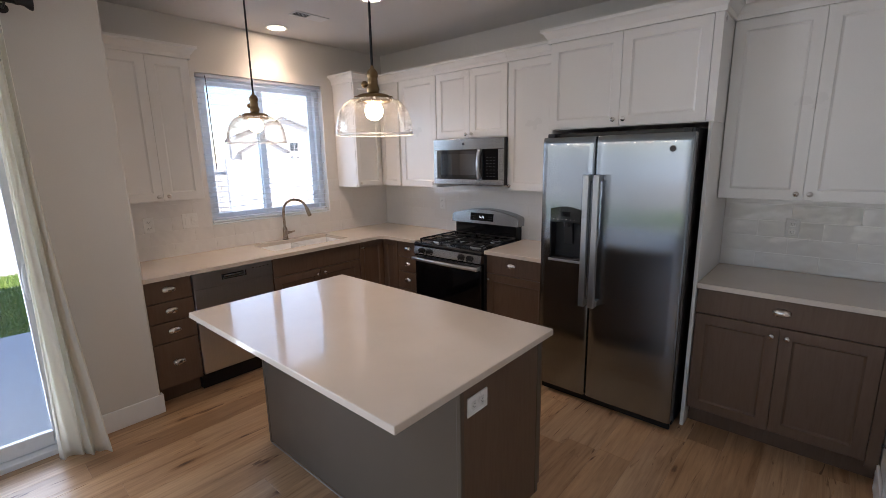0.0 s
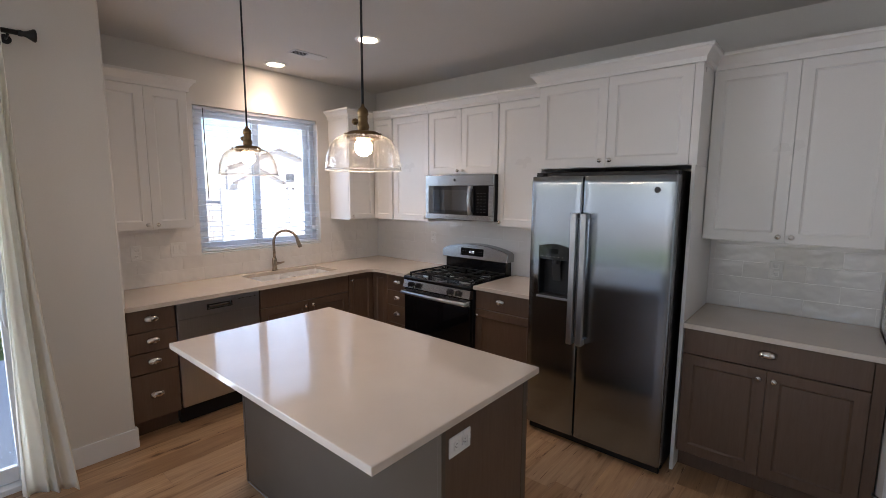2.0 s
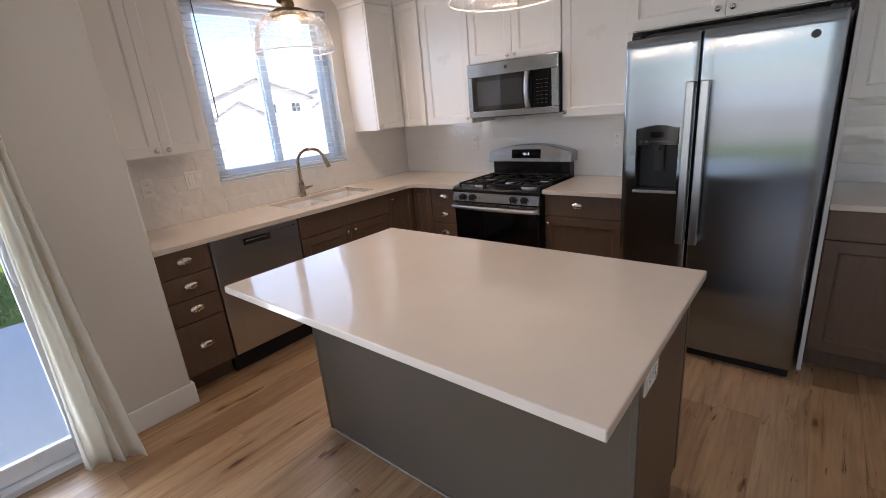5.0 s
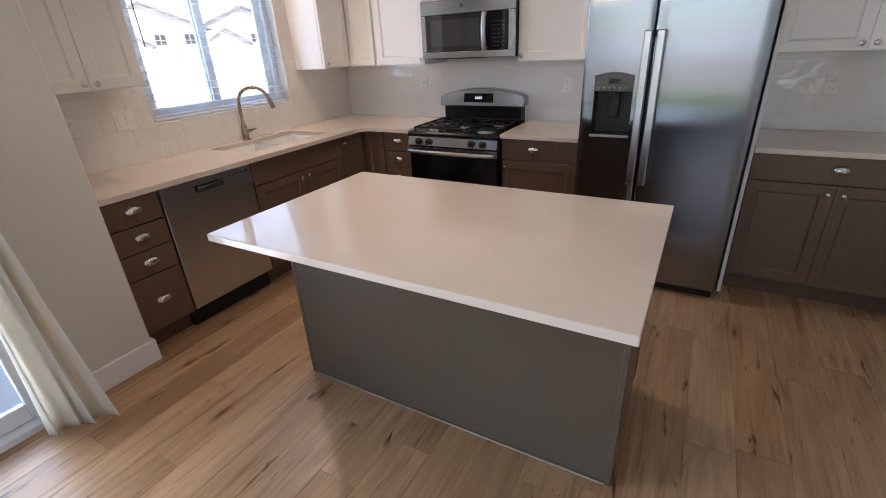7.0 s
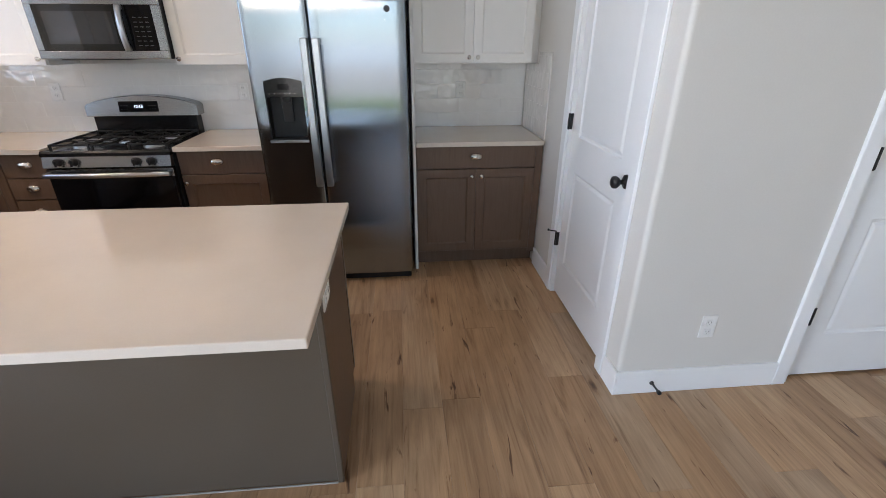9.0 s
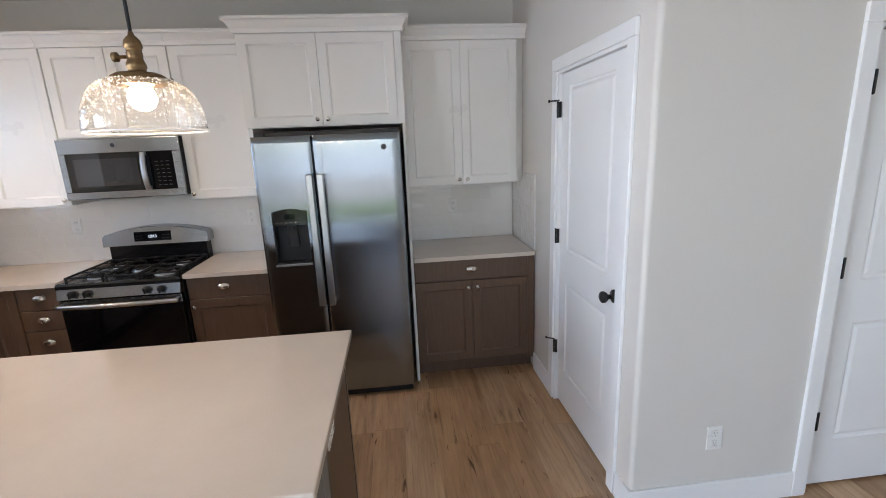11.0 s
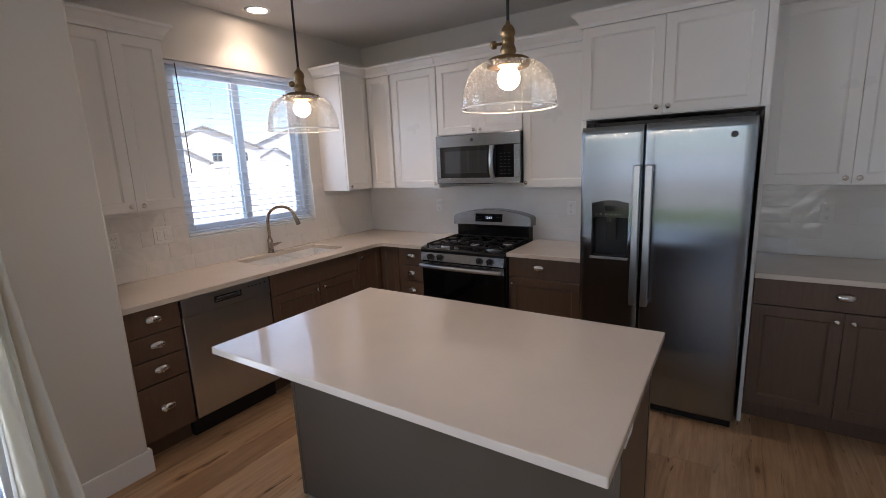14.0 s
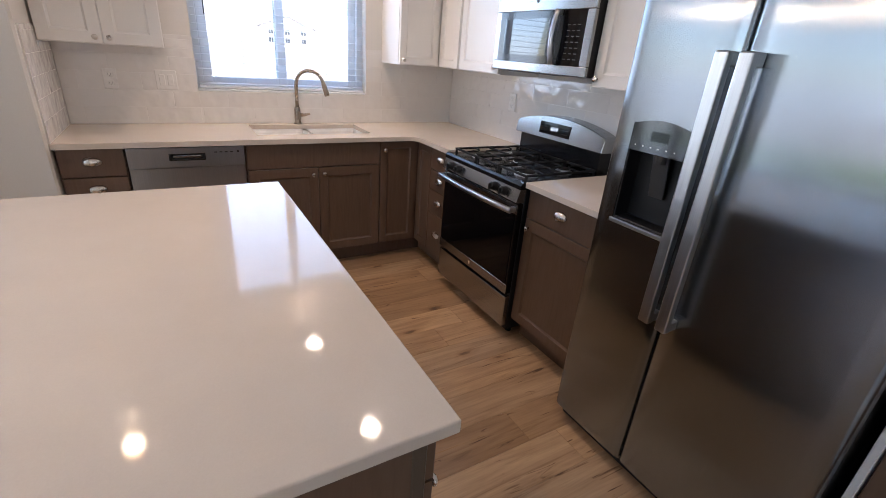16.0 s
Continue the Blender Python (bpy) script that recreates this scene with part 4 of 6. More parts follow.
house(-58, 31, 13, 10, 4.6, 2.6, -22, siding, "pale two-storey house with a grey gabled roof")
house(-60, 47, 13, 10, 4.8, 2.8, -30, siding_grey, "grey-sided two-storey house with a gabled roof")
house(-120, 24, 12, 10, 4.4, 2.3, -10, siding, "pale house with a low grey gabled roof", False)
house(-75, -9, 14, 10, 4.2, 2.0, 0, siding_grey, "far grey house with a low gabled roof", False)
house(-78, -28, 14, 10, 4.2, 2.0, 5, siding, "far pale house with a low gabled roof", False)
house(-46, 62, 14, 10, 5.0, 2.7, -45, siding, "pale two-storey house at the end of the row")


def vinyl_fence():
    ob = thing("fence", (-11, 9.0, -0.16), "white vinyl privacy fence beyond the lawn", "fence")
    for i in range(9):
        y = 3.0 + i * 2.4
        p = part("post", box(-11.07, -10.93, y - 0.07, y + 0.07, -0.16, 1.75, 0.01), vinyl, ob)
        if i < 8:
            part("panel", box(-11.02, -10.98, y + 0.07, y + 2.33, -0.06, 1.6), vinyl, ob)
            part("rail", box(-11.04, -10.96, y + 0.07, y + 2.33, 1.6, 1.68, 0.005), vinyl, ob)


vinyl_fence()

# ---- base cabinets ----
FN, FW = Face('n', -0.59), Face('w', 0.59)
ZT, ZB = 0.892, 0.132


def base_body(x0, x1, y0, y1, front, ob, kick=0.07):
    """A carcass over a recessed toe kick."""
    part("body", box(x0, x1, y0, y1, 0.12, 0.896), cab_brown, ob)
    if front == 'n':
        part("toe_kick", box(x0, x1, y0 + kick, y1, 0, 0.12), cab_brown, ob)
    elif front == 'w':
        part("toe_kick", box(x0, x1 - kick, y0, y1, 0, 0.12), cab_brown, ob)


ob = thing("base_cabinet", (0.3, -2.53, 0), "dark brown stained four-drawer base cabinet with cup pulls", "cabinet", "base cabinets")
base_body(0.012, 0.588, -2.672, -2.381, 'w', ob)
for z0, z1 in ((0.744, ZT), (0.602, 0.738), (0.458, 0.596), (ZB, 0.452)):
    d = slab(FW, -2.668, -2.384, z0, z1, cab_brown, ob)
    cup_pull(FW, -2.527, (z0 + z1) / 2 + 0.004, d)

ob = thing("base_cabinet", (0.3, -1.34, 0), "dark brown stained sink base cabinet with two doors", "cabinet", "base cabinets")
part("body", box(0.012, 0.588, -1.775, -0.905, 0.12, 0.70), cab_brown, ob)
part("front_rail", box(0.55, 0.588, -1.775, -0.905, 0.70, 0.896), cab_brown, ob)
part("side_rail", box(0.012, 0.55, -1.775, -1.70, 0.70, 0.896), cab_brown, ob)
part("toe_kick", box(0.012, 0.518, -1.775, -0.905, 0, 0.12), cab_brown, ob)
slab(FW, -1.770, -0.908, 0.738, ZT, cab_brown, ob, "false_front")
for a, c, k in ((-1.770, -1.341, -1.375), (-1.337, -0.908, -1.303)):
    d = shaker(FW, a, c, ZB, 0.732, cab_brown, ob)
    knob(FW, k, 0.69, d)

ob = thing("corner_cabinet", (0.3, -0.3, 0), "dark brown stained corner base cabinet with a folding door", "cabinet", "base cabinets")
part("body", prism([(0.012, -0.904), (0.588, -0.904), (0.588, -0.588), (0.815, -0.588), (0.815, -0.012), (0.012, -0.012)], 'z', 0.12, 0.896), cab_brown, ob)
part("toe_kick", prism([(0.012, -0.904), (0.518, -0.904), (0.518, -0.518), (0.815, -0.518), (0.815, -0.012), (0.012, -0.012)], 'z', 0, 0.12), cab_brown, ob)
d = shaker(FW, -0.900, -0.616, ZB, ZT, cab_brown, ob, rail=0.05)
knob(FW, -0.872, 0.835, d)
shaker(FN, 0.616, 0.812, ZB, ZT, cab_brown, ob, rail=0.05)

ob = thing("base_cabinet", (0.96, -0.3, 0), "narrow dark brown stained four-drawer base cabinet beside the range", "cabinet", "base cabinets")
base_body(0.818, 1.098, -0.588, -0.012, 'n', ob)
for z0, z1 in ((0.744, ZT), (0.602, 0.738), (0.430, 0.596), (ZB, 0.424)):
    d = slab(FN, 0.822, 1.095, z0, z1, cab_brown, ob)
    cup_pull(FN, 0.958, (z0 + z1) / 2 + 0.004, d)

ob = thing("base_cabinet", (2.14, -0.3, 0), "dark brown stained base cabinet with one drawer and one door", "cabinet", "base cabinets")
base_body(1.868, 2.412, -0.588, -0.012, 'n', ob)
d = slab(FN, 1.872, 2.408, 0.744, ZT, cab_brown, ob)
cup_pull(FN, 2.108, 0.822, d)
d = shaker(FN, 1.872, 2.408, ZB, 0.738, cab_brown, ob)
knob(FN, 1.902, 0.69, d)

ob = thing("base_cabinet", (3.8, -0.3, 0), "dark brown stained two-door base cabinet with a wide drawer", "cabinet", "base cabinets")
base_body(3.388, 4.253, -0.588, -0.012, 'n', ob)
part("filler", FN.box(4.203, 4.252, 0, 0.012, 0.10, ZT), cab_brown, ob)
d = slab(FN, 3.392, 4.200, 0.744, ZT, cab_brown, ob)
cup_pull(FN, 3.79, 0.822, d)
for a, c, k in ((3.392, 3.7952, 3.762), (3.7968, 4.200, 3.830)):
    d = shaker(FN, a, c, ZB, 0.738, cab_brown, ob)
    knob(FN, k, 0.69, d)

# ---- worktops ----
CZ0, CZ1, CF = 0.897, 0.927, 0.640
SXa, SXb, SYa, SYb = 0.095, 0.480, -1.680, -0.920


def worktop_corner():
    """The L-shaped top with the sink cut out and a rounded inner corner."""
    r = 0.07
    arc = [(CF + r - r * math.cos(a), -CF - r + r * math.sin(a)) for a in [math.pi / 2 * k / 8 for k in range(9)]]
    b = prism([(0.01, -0.90), (CF, -0.90)] + arc + [(1.098, -CF), (1.098, -0.01), (0.01, -0.01)], 'z', CZ0, CZ1)
    box(0.01, CF, -2.676, SYa, CZ0, CZ1, bm=b)
    box(0.01, SXa, SYa, SYb, CZ0, CZ1, bm=b)
    box(SXb, CF, SYa, SYb, CZ0, CZ1, bm=b)
    box(0.01, CF, SYb, -0.90, CZ0, CZ1, bm=b)
    bmesh.ops.remove_doubles(b, verts=b.verts, dist=0.0005)
    return single("worktop", b, quartz, "pale warm-white quartz worktop along two walls", "worktop")


worktop_corner()
single("worktop", box(1.866, 2.414, -CF, -0.01, CZ0, CZ1, 0.003, 2), quartz, "short pale quartz worktop between range and refrigerator", "worktop")
single("worktop", box(3.388, 4.246, -CF, -0.01, CZ0, CZ1, 0.003, 2), quartz, "pale quartz worktop on the cabinet beside the pantry", "worktop")


def sink():
    ob = thing("sink", (0.32, -1.295, 0.68), "undermounted off-white double-bowl kitchen sink", "sink")
    for a, c in ((SYa - 0.004, -1.305), (-1.285, SYb + 0.004)):
        b = bmesh.new()
        o = [(SXa - 0.004, a), (SXb + 0.004, a), (SXb + 0.004, c), (SXa - 0.004, c)]
        def ring(inset, z):
            return [b.verts.new((x + (inset if x < 0.3 else -inset), y + (inset if y < (a + c) / 2 else -inset), z)) for x, y in o]
        rs = [ring(0, 0.8965), ring(0.006, 0.875), ring(0.012, 0.755), ring(0.04, 0.73)]
        for p, q in zip(rs, rs[1:]):
            for i in range(4):
                b.faces.new((p[i], p[(i + 1) % 4], q[(i + 1) % 4], q[i]))
        b.faces.new(rs[-1])
        bmesh.ops.recalc_face_normals(b, faces=b.faces)
        bowl = part("bowl", b, sink_white, ob)
        part("drain", lathe([(0, 0.7315), (0.042, 0.7315), (0.042, 0.734), (0.030, 0.733), (0, 0.732)], 20, pose((SXa + SXb) / 2, (a + c) / 2, 0)), nickel, bowl, "metal drain strainer")
    part("divider", box(SXa, SXb, -1.306, -1.284, 0.735, 0.885, 0.006, 2), sink_white, ob)


sink()


def faucet():
    x, y = 0.050, -1.33
    ob = thing("faucet", (x, y, CZ1), "tall brushed bronze-nickel gooseneck pull-down faucet", "faucet")
    part("base", lathe([(0, 0), (0.027, 0), (0.027, 0.006), (0.0225, 0.012), (0.0215, 0.10), (0.019, 0.112), (0.0135, 0.125), (0, 0.125)], 24, pose(x, y, CZ1)), bronze_nickel, ob, smooth=True)
    part("base_ring", lathe([(0, 0), (0.0295, 0), (0.0295, 0.005), (0, 0.006)], 24, pose(x, y, CZ1 - 0.001)), black_metal, ob, "dark base ring", True)
    pts = [(x, y, CZ1 + 0.11), (x, y, CZ1 + 0.27)]
    for k in range(1, 15):
        a = math.pi * 0.93 * k / 14
        pts.append((x + 0.66 * 0.108 * (1 - math.cos(a)), y + 0.75 * 0.108 * (1 - math.cos(a)), CZ1 + 0.27 + 0.105 * math.sin(a)))
    part("gooseneck", tube(pts, 0.0125, 16), bronze_nickel, ob, smooth=True)
    e = Vector(pts[-1])
    w = (e - Vector(pts[-2])).normalized()
    part("spray_head", tube([e - w * 0.01, e, e + w * 0.02, e + w * 0.075, e + w * 0.082], 0.016, 16, radii=[0.0135, 0.0155, 0.017, 0.0185, 0.015]), bronze_nickel, ob, smooth=True)
    part("lever", tube([(x, y + 0.016, CZ1 + 0.062), (x + 0.012, y + 0.045, CZ1 + 0.064), (x + 0.030, y + 0.085, CZ1 + 0.074)], 0.008, 12, radii=[0.014, 0.011, 0.006]), bronze_nickel, ob, smooth=True)


faucet()


# ---- wall cabinets ----
UT = 2.40


def upper(ob, x0, x1, y0, y1, z0, body_mat=None):
    part("body", box(x0, x1, y0, y1, z0, UT), body_mat or cab_white, ob)


def crown(ob, run):
    """A sloping crown moulding along a list of plan points, outward to the right of the way."""
    prof = [(0.0, 2.385), (0.012, 2.385), (0.014, 2.412), (0.040, 2.448), (0.052, 2.455), (0.052, 2.472), (0.0, 2.472)]
    b = bmesh.new()
    pts = [Vector((p[0], p[1])) for p in run]
    rings = []
    for i, p in enumerate(pts):
        ns = []
        for a, c in ((i - 1, i), (i, i + 1)):
            if a >= 0 and c < len(pts):
                t = (pts[c] - pts[a]).normalized()
                ns.append(Vector((t.y, -t.x)))
        n = ns[0] if len(ns) == 1 else (ns[0] + ns[1]) / (1 + ns[0].dot(ns[1]))
        rings.append([b.verts.new((p.x + n.x * d, p.y + n.y * d, z)) for d, z in prof])
    for r0, r1 in zip(rings, rings[1:]):
        for k in range(len(prof)):
            j = (k + 1) % len(prof)
            b.faces.new((r0[k], r0[j], r1[j], r1[k]))
    b.faces.new(rings[0])
    b.faces.new(rings[-1])
    bmesh.ops.recalc_face_normals(b, faces=b.faces)
    part("crown_moulding", b, cab_white, ob, "white crown moulding")


UN, UW = Face('n', -0.31), Face('w', 0.31)
W1 = "white painted wall cabinet with two framed doors"
ob = thing("wall_cabinet", (0.16, -2.39, 1.39), W1 + " beside the window", "cabinet", "wall cabinets")
upper(ob, 0.002, 0.31, -2.672, -2.112, 1.392)
for a, c, k in ((-2.669, -2.3928, -2.424), (-2.3912, -2.115, -2.360)):
    d = shaker(UW, a, c, 1.396, 2.383, cab_white, ob)
    knob(UW, k, 1.428, d)
crown(ob, [(0.33, -2.672), (0.33, -2.112), (0.002, -2.112)])

ob = thing("corner_wall_cabinet", (0.16, -0.2, 1.38), "white painted corner wall cabinet with a folding door", "cabinet", "wall cabinets")
part("body", prism([(0.002, -0.655), (0.31, -0.655), (0.31, -0.31), (0.60, -0.31), (0.60, -0.002), (0.002, -0.002)], 'z', 1.385, UT), cab_white, ob)
d = shaker(UW, -0.650, -0.335, 1.389, 2.383, cab_white, ob, rail=0.05)
knob(UW, -0.622, 1.42, d)
shaker(UN, 0.335, 0.598, 1.389, 2.383, cab_white, ob, rail=0.05)
crown(ob, [(0.002, -0.655), (0.33, -0.655), (0.33, -0.33), (0.60, -0.33)])

ob = thing("wall_cabinet", (0.86, -0.16, 1.38), "white painted wall cabinet with one framed door", "cabinet", "wall cabinets")
upper(ob, 0.602, 1.100, -0.31, -0.002, 1.385)
d = shaker(UN, 0.628, 1.096, 1.389, 2.383, cab_white, ob)
knob(UN, 1.068, 1.424, d)
crown(ob, [(0.602, -0.33), (1.100, -0.33)])

ob = thing("wall_cabinet", (1.48, -0.16, 1.82), "short white painted two-door wall cabinet above the microwave", "cabinet", "wall cabinets")
upper(ob, 1.102, 1.872, -0.31, -0.002, 1.822)
for a, c, k in ((1.106, 1.4862, 1.457), (1.4878, 1.868, 1.517)):
    d = shaker(UN, a, c, 1.826, 2.383, cab_white, ob)
    knob(UN, k, 1.856, d)
crown(ob, [(1.102, -0.33), (1.872, -0.33)])

ob = thing("wall_cabinet", (2.13, -0.16, 1.38), "white painted wall cabinet with one framed door beside the microwave", "cabinet", "wall cabinets")
upper(ob, 1.874, 2.385, -0.31, -0.002, 1.385)
d = shaker(UN, 1.878, 2.382, 1.389, 2.383, cab_white, ob)
knob(UN, 1.906, 1.424, d)
crown(ob, [(1.874, -0.33), (2.385, -0.33)])

ob = thing("fridge_cabinet", (2.88, -0.3, 1.83), "deep white painted two-door cabinet above the refrigerator", "cabinet", "wall cabinets")
UF = Face('n', -0.585)
upper(ob, 2.388, 3.386, -0.585, -0.002, 1.832)
for a, c, k in ((2.392, 2.8662, 2.836), (2.8678, 3.342, 2.898)):
    d = shaker(UF, a, c, 1.836, 2.383, cab_white, ob)
    knob(UF, k, 1.876, d)
part("filler", UF.box(3.345, 3.386, 0, 0.02, 1.836, 2.40), cab_white, ob)
crown(ob, [(2.388, -0.33), (2.388, -0.605), (3.386, -0.605), (3.386, -0.33)])

for x0, x1 in ((2.416, 2.434), (3.366, 3.386)):
    single("end_panel", box(x0, x1, -0.628, -0.012, 0.0, 1.830, 0.002), cab_white, "tall white painted panel beside the refrigerator", "panel", "refrigerator side panels")

ob = thing("wall_cabinet", (3.8, -0.16, 1.395), W1 + " beside the pantry", "cabinet", "wall cabinets")
upper(ob, 3.388, 4.212, -0.31, -0.002, 1.392)
part("filler", UN.box(4.2125, 4.258, -0.06, -0.045, 1.392, UT), cab_white, ob)
for a, c, k in ((3.392, 3.7952, 3.766), (3.7968, 4.200, 3.826)):
    d = shaker(UN, a, c, 1.396, 2.383, cab_white, ob)
    knob(UN, k, 1.432, d)
crown(ob, [(3.388, -0.33), (4.258, -0.33)])


# ---- island ----
def island():
    ob = thing("kitchen_island", (2.28, -2.08, 0), "grey-brown painted island cabinet with flat back panels", "island")
    x0, x1, y0, y1 = 1.535, 3.030, -2.372, -1.800
    part("body", prism([(y0 + 0.012, 0.0), (y1 - 0.07, 0.0), (y1 - 0.07, 0.10), (y1, 0.10), (y1, 0.883), (y0 + 0.012, 0.883)], 'x', x0 + 0.012, x1 - 0.012), island_paint, ob)
    part("back_panel", box(x0 + 0.022, x1 - 0.022, y0 + 0.003, y0 + 0.012, 0.012, 0.883), island_paint, ob)
    part("base_bead", box(x0 + 0.022, x1 - 0.022, y0 - 0.002, y0 + 0.004, 0.0, 0.006, 0.001), caulk, ob, "thin pale caulk bead at the floor")
    for xa, xb in ((x0, x0 + 0.022), (x1 - 0.022, x1)):
        part("corner_stile", box(xa, xb, y0, y0 + 0.022, 0.0, 0.883, 0.003), island_paint, ob)
        part("corner_stile", box(xa, xb, y1 - 0.03, y1, 0.10, 0.883, 0.003), island_paint, ob)
    part("side_panel", prism([(y0 + 0.022, 0.0), (y1 - 0.07, 0.0), (y1 - 0.07, 0.10), (y1 - 0.03, 0.10), (y1 - 0.03, 0.883), (y0 + 0.022, 0.883)], 'x', x1 - 0.012, x1 - 0.003), cab_brown, ob)
    part("side_panel", prism([(y0 + 0.022, 0.0), (y1 - 0.07, 0.0), (y1 - 0.07, 0.10), (y1 - 0.03, 0.10), (y1 - 0.03, 0.883), (y0 + 0.022, 0.883)], 'x', x0 + 0.003, x0 + 0.012), cab_brown, ob)
    f = Face('s', y1)
    for a, c in ((1.54, 2.03), (2.04, 2.53), (2.54, 3.025)):
        d = slab(f, a, c, 0.744, 0.880, cab_brown, ob)
        cup_pull(f, (a + c) / 2, 0.815, d)
        d = shaker(f, a, c, ZB, 0.738, cab_brown, ob)
        knob(f, c - 0.035, 0.69, d)
    single("worktop", box(1.516, 3.064, -2.712, -1.757, 0.884, 0.914, 0.004, 3), quartz, "polished pale quartz worktop on the island", "worktop")
    outlet(Face('w', x1 - 0.003), -2.272, 0.778, "white duplex outlet laid flat on the island side", w=0.122, h=0.076, flat=True)


island()


# ---- dishwasher ----
def dishwasher():
    ob = thing("dishwasher", (0.3, -2.08, 0), "stainless steel built-in dishwasher with a pocket handle", "dishwasher")
    y0, y1 = -2.376, -1.779
    part("tub", box(0.02, 0.57, y0 + 0.004, y1 - 0.004, 0.12, 0.890), black_plastic, ob)
    part("toe_kick", box(0.02, 0.545, y0 + 0.004, y1 - 0.004, 0.0, 0.12), black_plastic, ob)
    # front panel round the pocket
    ha, hc, hz0, hz1 = -2.170, -1.998, 0.820, 0.854
    b = box(0.571, 0.612, y0 + 0.004, y1 - 0.004, 0.135, hz0 - 0.045, 0.003)
    door = part("door", b, steel_light, ob)
    zb, zt2 = hz0 - 0.043, 0.887
    c = box(0.571, 0.615, y0 + 0.004, ha, zb, zt2)
    box(0.571, 0.615, hc, y1 - 0.004, zb, zt2, bm=c)
    box(0.571, 0.615, ha, hc, hz1, zt2, bm=c)
    box(0.571, 0.615, ha, hc, zb, hz0, bm=c)
    bmesh.ops.remove_doubles(c, verts=c.verts, dist=0.0004)
    part("control_panel", c, steel_light, ob, "steel control strip")
    part("pocket_handle", box(0.572, 0.585, ha, hc, hz0, hz1), black_plastic, ob, "dark recessed handle pocket")
    rim = box(0.613, 0.6185, ha - 0.006, hc + 0.006, hz0 - 0.006, hz0 + 0.002, 0.002)
    for ya in (ha - 0.006, hc - 0.002):
        box(0.613, 0.6185, ya, ya + 0.008, hz0, hz1 + 0.002, 0.002, bm=rim)
    part("pocket_rim", rim, black_plastic, ob, "black rim round the handle pocket")
    part("handle_lip", box(0.598, 0.613, ha + 0.014, hc - 0.014, hz0 + 0.008, hz1 - 0.010, 0.004, 2), steel_flat, ob)
    for k in range(4):
        part("button", box(0.6155, 0.6175, -1.945 + k * 0.028, -1.929 + k * 0.028, 0.855, 0.861, 0.001), grey_plastic, ob)
    part("indicator", box(0.6155, 0.617, -1.822, -1.812, 0.855, 0.865), black_plastic, ob)


dishwasher()


# ---- range ----
def gas_range():
    ob = thing("gas_range", (1.482, -0.33, 0), "stainless steel gas range with black cast-iron grates", "range")
    x0, x1 = 1.104, 1.860
    part("body", box(x0, x1, -0.625, -0.02, 0.045, 0.895, 0.003), black_plastic, ob)
    for x in (x0 + 0.05, x1 - 0.05):
        for y in (-0.56, -0.08):
            part("foot", lathe([(0, 0), (0.018, 0), (0.018, 0.012), (0.010, 0.016), (0.010, 0.046), (0, 0.046)], 12, pose(x, y, 0)), black_plastic, ob)
    part("cooktop", prism([(-0.665, 0.885), (-0.665, 0.905), (-0.655, 0.918), (-0.63, 0.918), (-0.62, 0.912), (-0.10, 0.912), (-0.10, 0.885)], 'x', x0, x1), enamel, ob)
    cp = part("control_panel", prism([(-0.668, 0.815), (-0.678, 0.820), (-0.660, 0.884), (-0.625, 0.884), (-0.625, 0.815)], 'x', x0 + 0.003, x1 - 0.003), steel_flat, ob)
    for x in (1.205, 1.295, 1.655, 1.745):
        k = part("burner_knob", lathe([(0, 0), (0.024, 0), (0.024, 0.006), (0.021, 0.009), (0.0195, 0.028), (0.017, 0.032), (0, 0.033)], 24, pose(x, -0.669, 0.851, 74, 0, 0)), black_plastic, cp, "black burner knob", True)
        part("grip", box(x - 0.005, x + 0.005, -0.712, -0.698, 0.832, 0.870, 0.002), black_plastic, k)
    door = part("oven_door", box(x0 + 0.004, x1 - 0.004, -0.66, -0.626, 0.285, 0.808, 0.004, 2), enamel, ob, "black glass oven door")
    part("door_glass", box(x0 + 0.02, x1 - 0.02, -0.6635, -0.66, 0.345, 0.745, 0.001), dark_glass, door)
    part("door_trim", box(x0 + 0.004, x1 - 0.004, -0.664, -0.6602, 0.287, 0.343, 0.002), steel_flat, door, "steel lower door trim")
    part("door_trim", box(x0 + 0.004, x1 - 0.004, -0.664, -0.6602, 0.752, 0.806, 0.002), steel_flat, door, "steel upper door trim")
    part("badge", lathe([(0, 0), (0.011, 0), (0.011, 0.001), (0, 0.0012)], 18, pose(1.482, -0.664, 0.315, 90, 0, 0)), nickel, door)
    # gently bowed bar handle
    b = bmesh.new()
    n, rows = 24, []
    for i in range(n + 1):
        u = i / n
        x = x0 + 0.01 + (x1 - x0 - 0.02) * u
        y = -0.700 - 0.018 * math.sin(math.pi * u)
        rows.append([b.verts.new((x, y + dy, z)) for dy, z in ((0, 0.762), (-0.016, 0.766), (-0.018, 0.778), (-0.016, 0.790), (0, 0.794))])
    for p, q in zip(rows, rows[1:]):
        for k in range(5):
            b.faces.new((p[k], p[(k + 1) % 5], q[(k + 1) % 5], q[k]))
    b.faces.new(rows[0])
    b.faces.new(rows[-1])
    for x in (x0 + 0.012, x1 - 0.034):
        box(x, x + 0.022, -0.704, -0.664, 0.764, 0.792, 0.003, bm=b)
    bmesh.ops.recalc_face_normals(b, faces=b.faces)
    part("handle", b, handle_steel, door, "bowed steel bar handle", True)
    for k in range(8):
        part("vent_slot", box(x0 + 0.10 + k * 0.072, x0 + 0.15 + k * 0.072, -0.6648, -0.6642, 0.797, 0.802), shadow_gap, door)
    part("drawer", box(x0 + 0.004, x1 - 0.004, -0.660, -0.626, 0.075, 0.268, 0.005, 2), steel_flat, ob, "steel storage drawer front")
